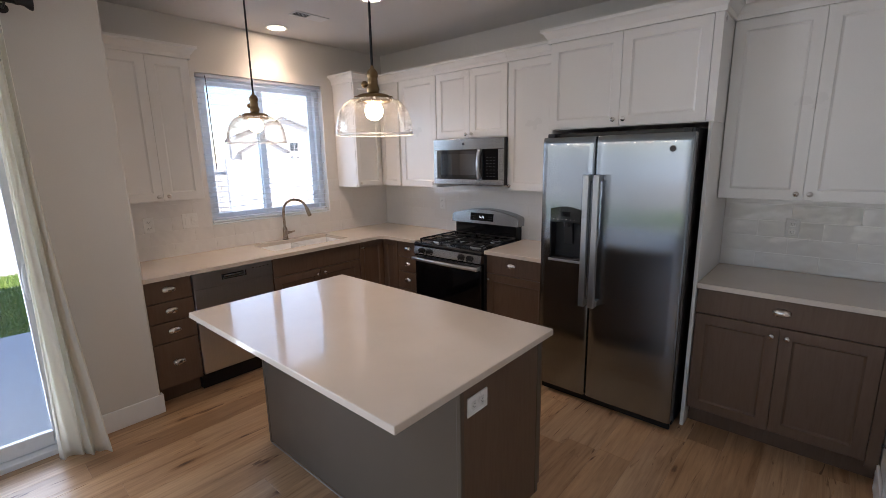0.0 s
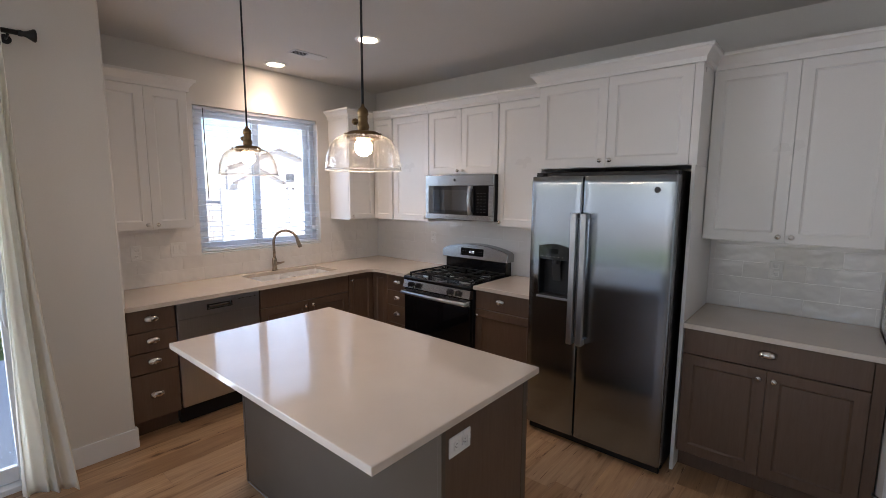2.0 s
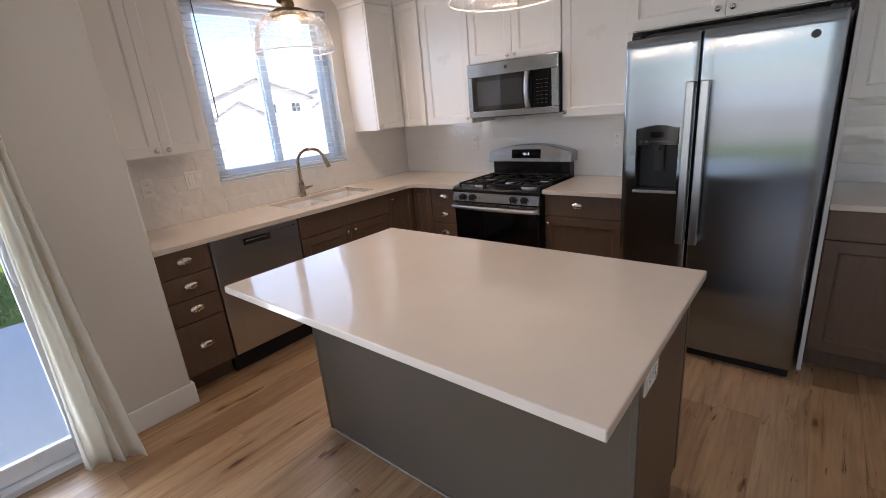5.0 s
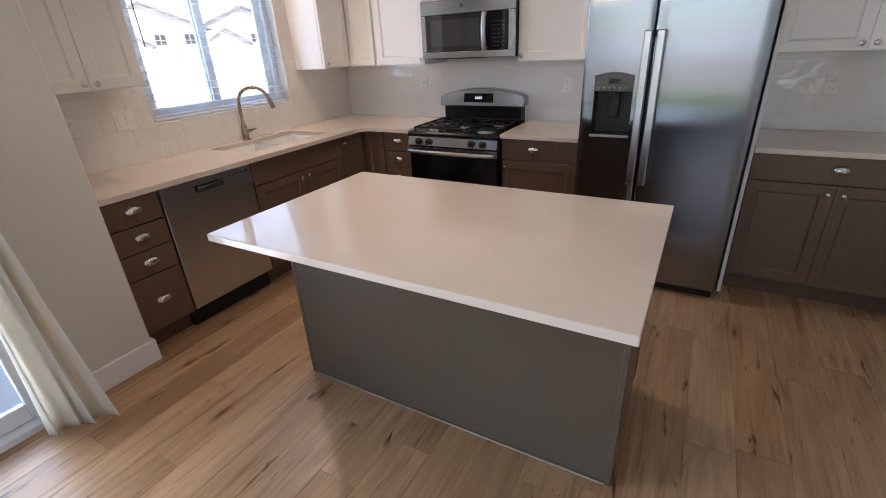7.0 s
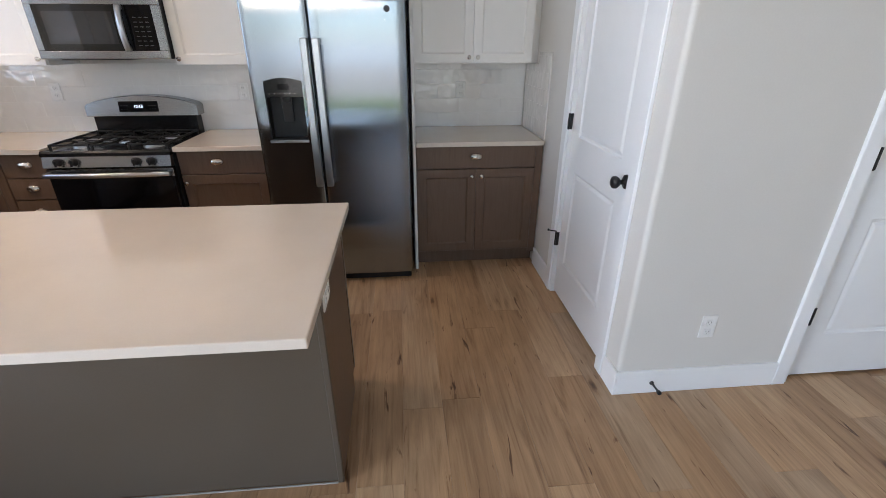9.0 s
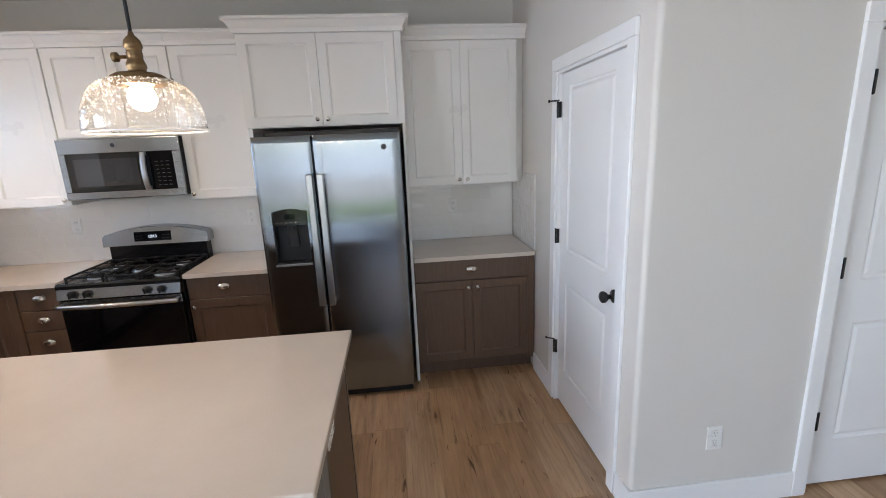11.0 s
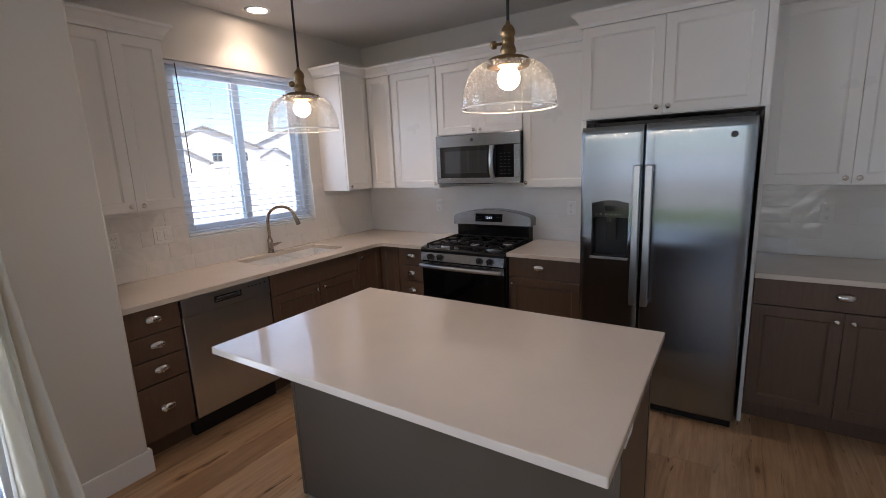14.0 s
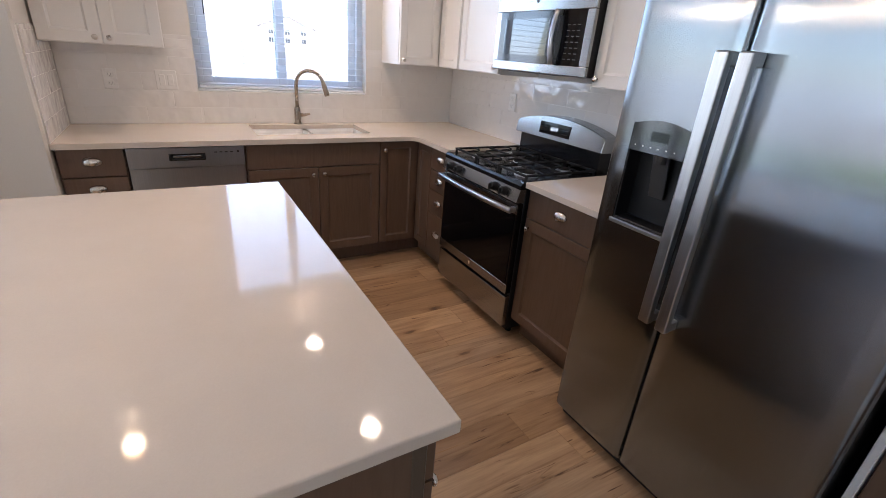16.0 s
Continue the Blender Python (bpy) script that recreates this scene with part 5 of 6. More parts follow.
    # back guard with an arched top
    part("back_riser", box(x0 + 0.03, x1 - 0.03, -0.105, -0.012, 0.895, 1.05, 0.004), enamel, ob)
    arch = [(x0 + 0.004, 1.045), (x1 - 0.004, 1.045), (x1 - 0.002, 1.112)]
    for k in range(13):
        u = k / 12
        arch.append((x1 - 0.02 - (x1 - x0 - 0.04) * u, 1.130 + 0.054 * math.sin(math.pi * u) ** 0.8))
    arch.append((x0 + 0.002, 1.112))
    bg = prism(arch, 'y', -0.125, -0.012, 0.004)
    for v in bg.verts:
        if v.co.y < -0.06:
            v.co.y += 0.12 * (v.co.z - 1.11)
    g = part("back_guard", bg, steel_flat, ob, "arched steel back guard")
    cpan = box(1.335, 1.595, -0.1285, -0.1232, 1.075, 1.145)
    for v in cpan.verts:
        v.co.y += 0.12 * (v.co.z - 1.11)
    part("clock_panel", cpan, dark_glass, g, "black clock display")
    fc = bpy.data.curves.new("clock_digits", 'FONT')
    fc.body, fc.size, fc.align_x, fc.extrude = "12:13", 0.028, 'CENTER', 0.0004
    fc.materials.append(digit_glow)
    digits = new("clock_digits", fc)
    digits.parent = g
    digits.matrix_basis = Matrix.Translation(-ORG[g.name]) @ pose(1.465, -0.1300, 1.101, 83.2, 0, 0)
    for sx in (-1, 1):
        for k in range(6):
            part("key_mark", box(1.465 + sx * (0.075 + 0.018 * (k % 3)) - 0.005, 1.465 + sx * (0.075 + 0.018 * (k % 3)) + 0.005, -0.1290 + 0.12 * (-0.018 + 0.022 * (k // 3)) - 0.0004, -0.1284 + 0.12 * (-0.018 + 0.022 * (k // 3)) + 0.001, 1.092 + 0.022 * (k // 3), 1.095 + 0.022 * (k // 3)), grey_plastic, g)
    # burners and grates
    for x, y, r in ((1.27, -0.50, 0.046), (1.70, -0.50, 0.052), (1.27, -0.23, 0.04), (1.70, -0.23, 0.036), (1.482, -0.365, 0.05)):
        bu = part("burner", lathe([(0, 0.912), (r + 0.016, 0.912), (r + 0.012, 0.920), (r, 0.922), (r * 0.98, 0.930), (0, 0.930)], 26, pose(x, y, 0)), handle_steel, ob, "aluminium burner base")
        part("cap", lathe([(0, 0.930), (r * 0.9, 0.930), (r * 0.88, 0.937), (r * 0.6, 0.939), (0, 0.939)], 26, pose(x, y, 0)), iron, bu, "black burner cap", True)
    for xa, xb in ((x0 + 0.028, 1.368), (1.376, 1.588), (1.596, x1 - 0.028)):
        b = bmesh.new()
        ya, yc, zt, zb = -0.615, -0.115, 0.950, 0.938
        for x in (xa, xb - 0.011):
            box(x, x + 0.011, ya, yc, zb, zt, 0.002, bm=b)
        for y in (ya, (ya + yc) / 2 - 0.005, yc - 0.011):
            box(xa + 0.011, xb - 0.011, y, y + 0.011, zb, zt, 0.002, bm=b)
        m = (xa + xb) / 2
        for y in ((ya * 3 + yc) / 4, (ya + yc * 3) / 4):
            for dx, dy in ((1, 0), (-1, 0), (0, 1), (0, -1)):
                p, q = Vector((m + dx * 0.03, y + dy * 0.03, 0.945)), Vector((m + dx * ((xb - xa) / 2 - 0.006), y + dy * 0.115, 0.945))
                tube([p, p * 0.6 + q * 0.4 + Vector((0, 0, 0.004)), q], 0.0052, 6, bm=b)
        for x in (xa + 0.002, xb - 0.013):
            for y in (ya + 0.002, yc - 0.013):
                box(x, x + 0.011, y, y + 0.011, 0.912, zb, bm=b)
        part("grate", b, iron, ob, "black cast-iron grate")


gas_range()


# ---- microwave ----
def microwave():
    ob = thing("microwave", (1.49, -0.2, 1.42), "stainless over-the-range microwave with a dark window", "microwave")
    x0, x1, z0, z1, y = 1.112, 1.872, 1.424, 1.818, -0.385
    part("case", box(x0, x1, y + 0.02, -0.003, z0, z1, 0.003), black_plastic, ob)
    b = box(x0, x1, y, y + 0.02, z1 - 0.095, z1, 0.004, 2)
    box(x0, x1, y, y + 0.02, z0, z0 + 0.048, 0.004, 2, bm=b)
    box(x0, x0 + 0.040, y, y + 0.02, z0 + 0.048, z1 - 0.095, 0.002, bm=b)
    box(x1 - 0.050, x1, y, y + 0.02, z0 + 0.048, z1 - 0.095, 0.002, bm=b)
    fr = part("door_frame", b, steel_flat, ob, "steel front frame")
    part("door_glass", box(x0 + 0.040, 1.672, y + 0.001, y + 0.019, z0 + 0.048, z1 - 0.095), gloss_black, fr)
    part("window_screen", box(x0 + 0.085, 1.595, y - 0.0005, y + 0.001, z0 + 0.085, z1 - 0.13), mw_glass, fr, "grey mesh window")
    kp = part("keypad", box(1.674, x1 - 0.050, y + 0.0005, y + 0.019, z0 + 0.048, z1 - 0.095), dark_glass, fr, "black touch keypad")
    for r in range(7):
        for c in range(3):
            part("key_mark", box(1.705 + c * 0.034, 1.725 + c * 0.034, y - 0.0003, y + 0.0005, z0 + 0.075 + r * 0.026, z0 + 0.079 + r * 0.026), grey_plastic, kp)
    hd = bmesh.new()
    rows = []
    for i in range(13):
        u = i / 12
        z = z0 + 0.048 + (z1 - z0 - 0.143) * u
        rows.append([hd.verts.new((xx, y - 0.018 - 0.022 * math.sin(math.pi * u) + dy, z)) for xx, dy in ((1.630, 0), (1.632, -0.012), (1.648, -0.016), (1.664, -0.012), (1.666, 0))])
    for p, q in zip(rows, rows[1:]):
        for k in range(5):
            hd.faces.new((p[k], p[(k + 1) % 5], q[(k + 1) % 5], q[k]))
    hd.faces.new(rows[0])
    hd.faces.new(rows[-1])
    box(1.636, 1.660, y - 0.020, y + 0.002, z0 + 0.050, z0 + 0.072, 0.002, bm=hd)
    box(1.636, 1.660, y - 0.020, y + 0.002, z1 - 0.119, z1 - 0.097, 0.002, bm=hd)
    bmesh.ops.recalc_face_normals(hd, faces=hd.faces)
    part("handle", hd, handle_steel, fr, "vertical bowed steel handle", True)
    part("badge", lathe([(0, 0), (0.013, 0), (0.013, 0.001), (0, 0.0012)], 18, pose(1.46, y, z1 - 0.045, 90, 0, 0)), grey_plastic, fr)
    part("filter", box(1.20, 1.62, -0.34, -0.10, z0 - 0.006, z0, 0.002), grey_plastic, ob, "grease filter below")


microwave()


# ---- refrigerator ----
def fridge():
    ob = thing("refrigerator", (2.89, -0.4, 0), "stainless side-by-side refrigerator with a black water dispenser", "refrigerator")
    x0, x1, zt, yf, yd = 2.450, 3.342, 1.775, -0.790, -0.715
    part("cabinet_body", box(x0 + 0.004, x1 - 0.004, -0.705, -0.04, 0.02, 1.800, 0.004), black_metal, ob, "black painted case")
    part("kick_grille", box(x0 + 0.01, x1 - 0.01, -0.735, -0.706, 0.0, 0.058, 0.004), black_plastic, ob, "black kick grille")
    for x in (x0 + 0.02, x1 - 0.07):
        part("hinge_cover", box(x, x + 0.05, -0.76, -0.70, 1.763, 1.800, 0.006, 2), black_plastic, ob)
    gap = 2.8075
    dx0, dx1, dz0, dz1 = 2.522, 2.737, 0.985, 1.340
    top = []
    for k in range(13):
        u = k / 12
        top.append((dx0 + (dx1 - dx0) * u, dz1 - 0.016 + 0.020 * math.sin(math.pi * u)))

    def bowed_door(a, c, hole=None):
        """A gently bowed front with a rolled top and soft side edges; hole: the dispenser's opening, left free."""
        xs = [a, a + 0.004, a + 0.012] + [a + 0.012 + (c - a - 0.024) * k / 10 for k in range(1, 10)] + [c - 0.012, c - 0.004, c]
        zs = [0.065, 0.069, 0.08, 0.4, 0.7] + [1.0 + 0.05 * k for k in range(1, 13)] + [1.65 + 0.0125 * k for k in range(0, 10)] + [1.772, zt]
        if hole:
            xs = sorted([x for x in xs if min(abs(x - hole[0]), abs(x - hole[1])) > 0.006] + [hole[0], hole[1]])
            zs = sorted([z for z in zs if min(abs(z - hole[2]), abs(z - hole[3])) > 0.006] + [hole[2], hole[3]])
        zs = sorted(set(round(z, 4) for z in zs))
        m, hw = (a + c) / 2, (c - a) / 2
        def front(x, z):
            edge = min(x - a, c - x)
            y = yf + 0.004 * ((x - m) / hw) ** 2 + 0.010 * max(0, 1 - edge / 0.012) ** 2
            if z > 1.735:
                y += 0.010 * ((z - 1.735) / 0.04) ** 2
            if z < 0.08:
                y += 0.006 * ((0.08 - z) / 0.015) ** 2
            return y
        b = bmesh.new()
        grid = [[b.verts.new((x, front(x, z), z)) for x in xs] for z in zs]
        rear = [[b.verts.new((x, yd, z)) for x in xs] for z in zs]
        nx, nz = len(xs), len(zs)
        for q in range(nz - 1):
            for p in range(nx - 1):
                if hole and xs[p] >= hole[0] - 1e-5 and xs[p + 1] <= hole[1] + 1e-5 and zs[q] >= hole[2] - 1e-5 and zs[q + 1] <= hole[3] + 1e-5:
                    continue
                b.faces.new((grid[q][p], grid[q][p + 1], grid[q + 1][p + 1], grid[q + 1][p]))
                b.faces.new((rear[q][p], rear[q + 1][p], rear[q + 1][p + 1], rear[q][p + 1]))
        for g0, g1 in ((grid[0], rear[0]), (grid[-1], rear[-1]), ([r[0] for r in grid], [r[0] for r in rear]), ([r[-1] for r in grid], [r[-1] for r in rear])):
            for k in range(len(g0) - 1):
                b.faces.new((g0[k], g0[k + 1], g1[k + 1], g1[k]))
        bmesh.ops.recalc_face_normals(b, faces=b.faces)
        return b

    fd = part("freezer_door", bowed_door(x0, gap - 0.003, (dx0, dx1, dz0, dz1 - 0.016)), steel, ob, "brushed steel freezer door", True)
    part("fridge_door", bowed_door(gap + 0.003, x1), steel, ob, "brushed steel refrigerator door", True)
    # dispenser
    dp = part("dispenser", box(dx0 + 0.003, dx1 - 0.003, yd - 0.004, yd + 0.03, dz0, dz1 - 0.012), black_plastic, fd, "black dispenser recess")
    arch = [(u, z - 0.004) for u, z in top]
    part("dispenser_panel", prism([(dx0 + 0.004, 1.235)] + [(min(max(u, dx0 + 0.004), dx1 - 0.004), z) for u, z in arch] + [(dx1 - 0.004, 1.235)], 'y', yf - 0.0015, yf + 0.02), gloss_black, fd, "glossy black control panel")
    part("dispenser_screen", box(2.600, 2.662, yf - 0.003, yf - 0.0012, 1.275, 1.305), dark_glass, fd)
    for k in range(6):
        part("button", box(2.546 + k * 0.029, 2.551 + k * 0.029, yf - 0.003, yf - 0.0012, 1.252, 1.256), nickel, fd)
    part("side_wall", box(dx0 + 0.001, dx0 + 0.006, yf + 0.004, yd, dz0, 1.235), black_plastic, fd)
    part("side_wall", box(dx1 - 0.006, dx1 - 0.001, yf + 0.004, yd, dz0, 1.235), black_plastic, fd)
    part("paddle", prism([(-0.760, 1.235), (-0.748, 1.235), (-0.728, 1.09), (-0.733, 1.085)], 'x', 2.600, 2.660, 0.003), grey_plastic, fd, "grey dispenser paddle")
    part("spout", lathe([(0, 0), (0.020, 0), (0.026, 0.03), (0, 0.03)], 16, pose(2.630, -0.757, 1.205)), grey_plastic, fd)
    part("drip_tray", box(dx0 + 0.003, dx1 - 0.003, yf + 0.003, yd - 0.004, dz0, dz0 + 0.012, 0.002), black_plastic, fd)
    part("tray_lip", box(dx0 - 0.008, dx1 + 0.004, yf - 0.006, yf + 0.004, dz0 - 0.012, dz0 + 0.004, 0.003, 2), handle_steel, fd, "bright steel tray lip")
    part("badge", lathe([(0, 0), (0.017, 0), (0.017, 0.0015), (0, 0.002)], 24, pose(3.24, yf, 1.690, 90, 0, 0)), grey_plastic, ob)
    for a, c, leans in ((2.764, 2.803, -1), (2.828, 2.867, 1)):
        h = box(a, c, yf - 0.064, yf - 0.036, 0.712, 1.545, 0.005, 2)
        box(a + 0.003, c - 0.003, yf - 0.038, yf + 0.001, 0.712, 0.748, 0.003, bm=h)
        box(a + 0.003, c - 0.003, yf - 0.038, yf + 0.001, 1.509, 1.545, 0.003, bm=h)
        part("handle", h, handle_steel, fd if leans < 0 else ob, "long flat steel bar handle")


fridge()


# ---- lamps ----
def pendant(x, y):
    ob = thing("pendant_lamp", (x, y, 1.75), "pendant lamp with seeded clear glass dome and aged brass socket", "pendant lamp", "pendants over the island")
    part("canopy", lathe([(0, CEIL - 0.026), (0.045, CEIL - 0.026), (0.060, CEIL - 0.012), (0.062, CEIL), (0, CEIL)], 28, pose(x, y, 0)), brass, ob, "brass ceiling canopy", True)
    part("cord", tube([(x, y, 1.972), (x, y, CEIL - 0.02)], 0.0042, 10), cord_black, ob, "black cloth cord")
    sk = part("socket", lathe([(0, 1.975), (0.005, 1.975), (0.007, 1.966), (0.012, 1.962), (0.017, 1.955), (0.0195, 1.946), (0.0195, 1.940), (0.017, 1.937), (0.016, 1.930), (0.018, 1.928), (0.016, 1.925), (0.018, 1.922), (0.016, 1.919), (0.018, 1.910), (0.021, 1.904), (0.022, 1.896), (0.019, 1.892), (0.021, 1.880), (0, 1.880)], 24, pose(x, y, 0)), brass, ob, "aged brass socket", True)
    part("switch_key", lathe([(0, 0), (0.004, 0), (0.004, 0.022), (0.011, 0.024), (0.011, 0.034), (0, 0.035)], 14, pose(x - 0.014, y, 1.920, 0, -90, 0)), brass, sk, "brass turn key", True)
    part("collar", lathe([(0, 1.884), (0.046, 1.882), (0.057, 1.876), (0.058, 1.858), (0.052, 1.855), (0, 1.855)], 30, pose(x, y, 0)), brass, ob, "brass shade collar", True)
    for turn in (20, 140, 260):
        part("thumb_screw", lathe([(0, 0.054), (0.003, 0.054), (0.003, 0.064), (0.0065, 0.065), (0.0065, 0.071), (0, 0.072)], 12, pose(x, y, 1.867, 0, 90, turn)), brass, ob, "small brass thumb screw", True)
    prof = [(0.050, 1.872)]
    for k in range(1, 15):
        a = math.pi / 2 * k / 14
        prof.append((0.050 + 0.081 * math.sin(a) ** 0.85, 1.748 + 0.122 * math.cos(a) ** 0.9 if k < 14 else 1.750))
    inner = [(r - 0.0028, z) for r, z in reversed(prof)]
    b = bmesh.new()
    seg, rings = 48, []
    for r, z in prof + inner:
        rings.append([b.verts.new((x + r * math.cos(2 * math.pi * i / seg), y + r * math.sin(2 * math.pi * i / seg), z)) for i in range(seg)])
    for p, q in zip(rings, rings[1:] + rings[:1]):
        for i in range(seg):
            b.faces.new((p[i], p[(i + 1) % seg], q[(i + 1) % seg], q[i]))
    bmesh.ops.recalc_face_normals(b, faces=b.faces)
    sh = part("shade", b, shade_glass, ob, "seeded clear glass dome shade", True)
    rb, loops = bmesh.new(), []
    for r, z in [(0.1292, 1.7475), (0.1318, 1.7475), (0.1322, 1.7500), (0.1318, 1.7515), (0.1292, 1.7515)]:
        loops.append([rb.verts.new((x + r * math.cos(2 * math.pi * i / 56), y + r * math.sin(2 * math.pi * i / 56), z)) for i in range(56)])
    for p, q in zip(loops, loops[1:] + loops[:1]):
        for i in range(56):
            rb.faces.new((p[i], p[(i + 1) % 56], q[(i + 1) % 56], q[i]))
    bmesh.ops.recalc_face_normals(rb, faces=rb.faces)
    # pale ring, its colour stands in for the highlight along the glass edge
    part("rim", rb, glint_mat, sh, "glass rim ring, whitened for its bright edge line", True)
    rng = random.Random(int(x * 100))
    sd = bmesh.new()
    for _ in range(800):
        k = rng.randrange(2, 13)
        r, z = prof[k]
        r2, z2 = prof[k + 1]
        u, a = rng.random(), rng.random() * 6.283
        rr, zz, s = r + (r2 - r) * u - 0.0014, z + (z2 - z) * u, 0.0011 + 0.0014 * rng.random() ** 2
        bmesh.ops.create_icosphere(sd, subdivisions=1, radius=s, matrix=pose(x + rr * math.cos(a), y + rr * math.sin(a), zz))
    tagged(part("bubbles", sd, glint_mat, sh, "small air bubbles in the glass, white for their glints"), kind="stuff")
    bl = part("bulb", lathe([(0, 1.797), (0.012, 1.7995), (0.022, 1.806), (0.0285, 1.816), (0.0305, 1.828), (0.0285, 1.840), (0.021, 1.851), (0.014, 1.858), (0.013, 1.878), (0, 1.878)], 24, pose(x, y, 0)), bulb_glow, ob, "glowing warm bulb", True)
    return ob


# white translucent colour standing in for glints on the shade's bubbles and rim
glint_mat = material("glass_glint", (0.93, 0.93, 0.92), 0.1)
let_light_through(glint_mat, 0.35, (0.95, 0.95, 0.95))
for px in (1.868, 2.710):
    pendant(px, -2.43)


def downlight(x, y):
    ob = thing("downlight", (x, y, CEIL - 0.01), "round recessed ceiling downlight with a white trim ring, lit warm", "downlight", "recessed ceiling lights")
    part("trim_ring", lathe([(0.066, -0.001), (0.072, -0.006), (0.088, -0.004), (0.092, 0.0), (0.066, 0.0)], 36, pose(x, y, CEIL)), trim_paint, ob, smooth=True)
    part("lens", lathe([(0, -0.003), (0.0655, -0.003), (0.0655, -0.0005), (0, -0.0005)], 36, pose(x, y, CEIL)), can_glow, ob, "glowing warm lens")


for px, py in DOWNLIGHTS:
    downlight(px, py)


def ceiling_vent(x, y):
    ob = thing("ceiling_vent", (x, y, CEIL - 0.008), "white metal ceiling air register with a small louvred opening", "vent")
    w, y0, y1, a, c = 0.062, y - 0.075, y + 0.215, y - 0.06, y + 0.06
    b = box(x - w, x + w, y0, a, CEIL - 0.005, CEIL - 0.0005, 0.0015)
    box(x - w, x + w, c, y1, CEIL - 0.005, CEIL - 0.0005, 0.0015, bm=b)
    box(x - w, x - w + 0.022, a, c, CEIL - 0.005, CEIL - 0.0005, bm=b)
    box(x + w - 0.022, x + w, a, c, CEIL - 0.005, CEIL - 0.0005, bm=b)
    part("frame", b, grille_grey, ob)
    part("backing", box(x - w + 0.021, x + w - 0.021, a, c, CEIL - 0.0015, CEIL - 0.0006), shadow_gap, ob)
    for k in range(7):
        yy = a + 0.010 + k * 0.0165
        part("slat", prism([(yy - 0.005, CEIL - 0.007), (yy - 0.004, CEIL - 0.008), (yy + 0.005, CEIL - 0.003), (yy + 0.004, CEIL - 0.002)], 'x', x - w + 0.022, x + w - 0.022), grille_grey, ob)


ceiling_vent(0.691, -1.39)


# ---- tiles of the backsplash ----
def tiled(name, f, u0, u1, z1, shift, label, zs=CZ1, skip=None):
    """Running-bond glazed tiles on a grout bed; the last row is cut to the height."""
    mid = (u0 + u1) / 2
    ob = thing(name, f.spot(mid, 0, zs).translation, label, "backsplash", kind="structure")
    TW, TH, J = 0.3235, 0.103, 0.0016
    bed = None
    spans = [(u0, u1, zs, z1)] if not skip else skip
    for a, c, za, zb in spans:
        bed = f.box(a, c, 0.0005, 0.0080, za, zb, bm=bed) if bed else f.box(a, c, 0.0005, 0.0080, za, zb)
    part("grout_bed", bed, grout, ob)
    rng = random.Random(len(label) + int(100 * u1))
    for a0, c0, za, zb in spans:
        r = 0
        z = CZ1 + 0.002
        while z < zb - 0.012:
            top = min(z + TH - J, zb - 0.001)
            if z + 0.02 > za or top > za + 0.02:
                bot = max(z, za + 0.001)
                off = shift + (TW / 2 if r % 2 else 0)
                k = math.floor((a0 - off) / TW)
                while off + k * TW < c0:
                    a, c = max(off + k * TW + J / 2, a0), min(off + (k + 1) * TW - J / 2, c0)
                    if c - a > 0.015 and top - bot > 0.012:
                        t = bpy.data.objects.new("tile", tile_mesh(round(c - a, 3), round(top - bot, 3)))
                        scene.collection.objects.link(t)
                        t.parent = ob
                        m = f.spot((a + c) / 2, 0.005, (bot + top) / 2) @ pose(0, 0, 0, rng.gauss(0, 0.2), rng.gauss(0, 0.1), 0)
                        t.matrix_basis = Matrix.Translation(-ob.location) @ m
                    k += 1
            z += TH
            r += 1


TILES = {}


def tile_mesh(w, h):
    if (w, h) not in TILES:
        b = box(-w / 2, w / 2, -h / 2, h / 2, -0.001, 0.0042, 0.0007)
        TILES[(w, h)] = mesh_of("tile", b, tile_mat)
    return TILES[(w, h)]


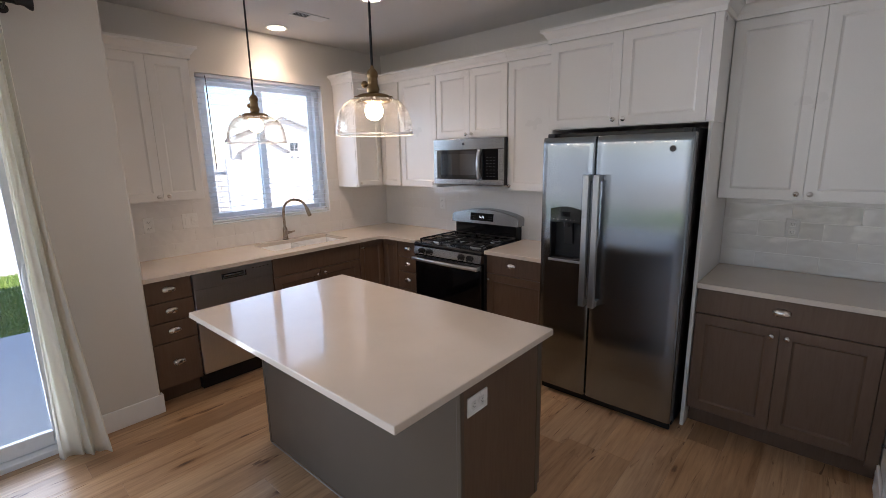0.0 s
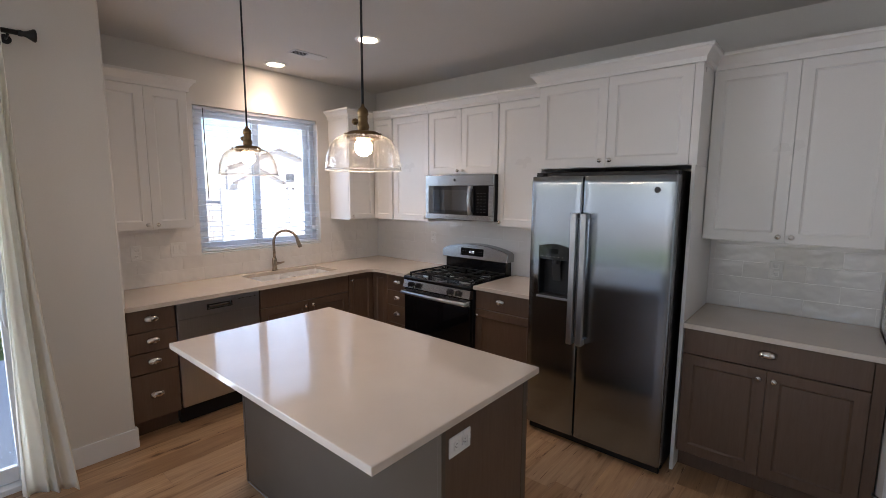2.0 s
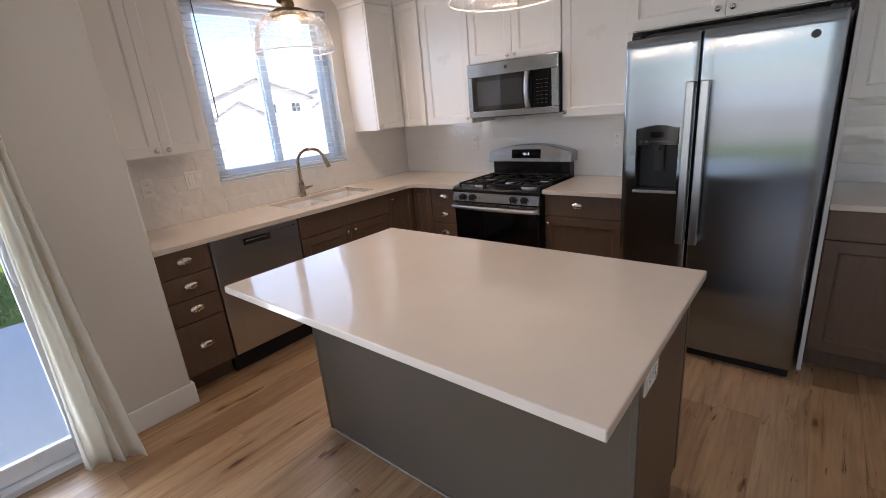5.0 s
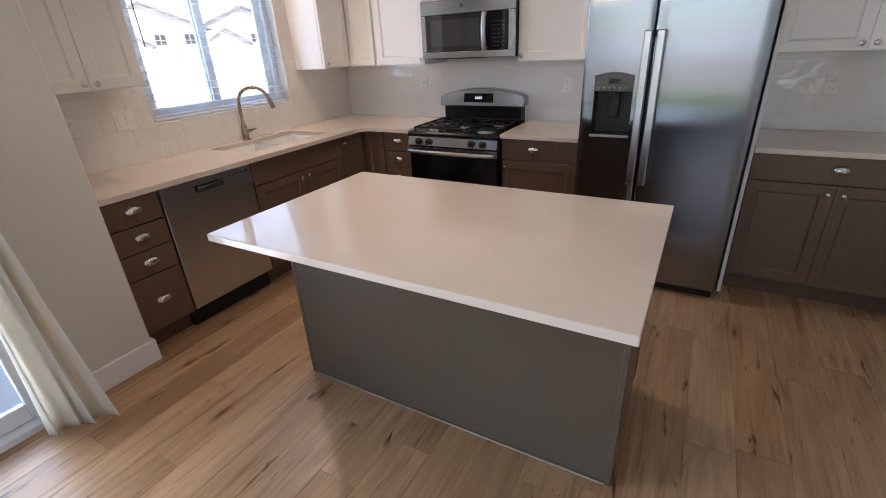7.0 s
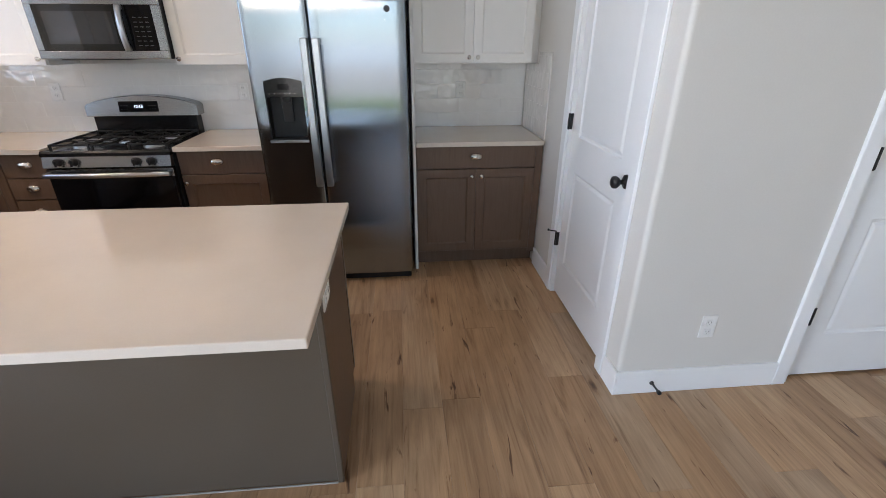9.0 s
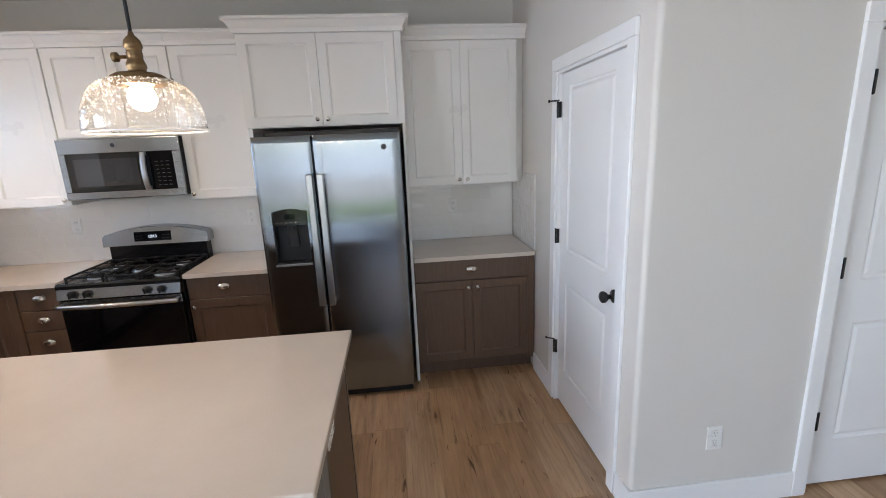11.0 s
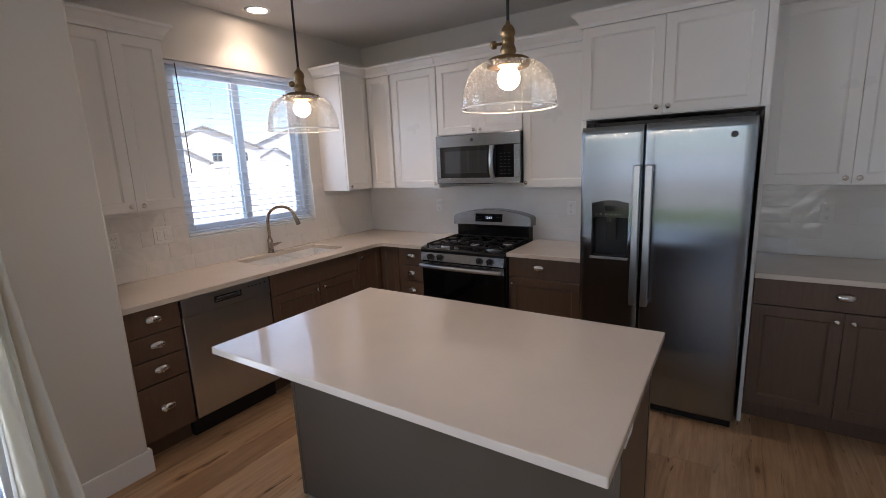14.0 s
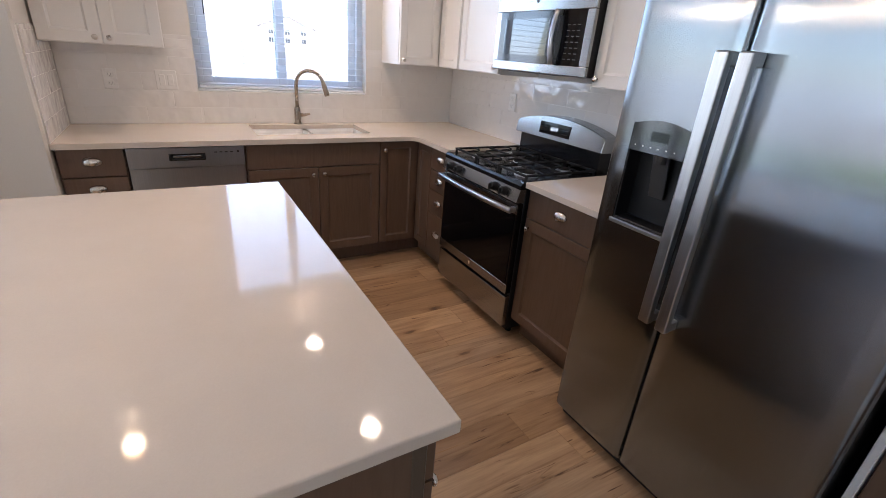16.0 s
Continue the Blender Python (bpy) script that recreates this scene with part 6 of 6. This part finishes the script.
tiled("backsplash_north", Face('n', 0.0), 0.010, 2.414, 1.384, -0.045, "white glossy handmade-look subway tile behind the range")
tiled("backsplash_north", Face('n', 0.0), 3.388, 4.244, 1.391, 0.02, "white glossy subway tile beside the refrigerator")
tiled("backsplash_west", Face('w', 0.0), -2.670, -0.010, 1.467, 0.0, "white glossy subway tile under the window",
      skip=[(-2.670, WY0, CZ1, 1.391), (WY0, WY1, CZ1, WZ0 - 0.002), (WY1, -0.657, CZ1, 1.467), (-0.657, -0.010, CZ1, 1.384)])
tiled("backsplash_west", Face('w', 0.0), -2.110, WY0, 1.467, 0.0, "white glossy subway tile between cabinet and window", zs=1.393)
tiled("backsplash_east", Face('p', X_PAN), -0.600, -0.334, 1.467, 0.05, "white glossy subway tile on the pantry side", skip=[(-0.600, -0.334, CZ1, 1.467), (-0.334, -0.010, CZ1, 1.391)])
fs = Face('s', Y_WING)
tiled("backsplash_south", fs, 0.010, 0.630, 1.467, 0.0, "white glossy subway tile on the wing wall", skip=[(0.334, 0.630, CZ1, 1.467), (0.010, 0.334, CZ1, 1.391)])


# ---- floor planks ----
def planks():
    rng = random.Random(11)
    W, L, G = 0.181, 1.22, 0.0009
    org = ORG[floor.name]
    shapes = {}
    x = 0.0
    for i in range(int(X_EAST / W) + 1):
        x0, x1 = i * W, min((i + 1) * W, X_EAST)
        y = 0.0 - rng.random() * L
        ends = [0.0]
        while y > Y_SOUTH:
            ends.append(y)
            y -= L
        low = Y_SOUTH if x0 > X_WING - 0.12 else Y_WING - 0.02
        ends = [e for e in ends if e > low + 0.03] + [low]
        for a, c in zip(ends, ends[1:]):
            if a - c < 0.03:
                continue
            key = (round(x1 - x0, 3), round(a - c, 3))
            if key not in shapes:
                b = box(-(x1 - x0) / 2 + G / 2, (x1 - x0) / 2 - G / 2, -(a - c) / 2 + G / 2, (a - c) / 2 - G / 2, -0.003, 0.0, 0.0006)
                shapes[key] = mesh_of("plank", b, plank_wood)
            p = bpy.data.objects.new("plank", shapes[key])
            scene.collection.objects.link(p)
            p.parent = floor
            p.matrix_basis = Matrix.Translation(Vector(((x0 + x1) / 2, (a + c) / 2, 0)) - org)


planks()
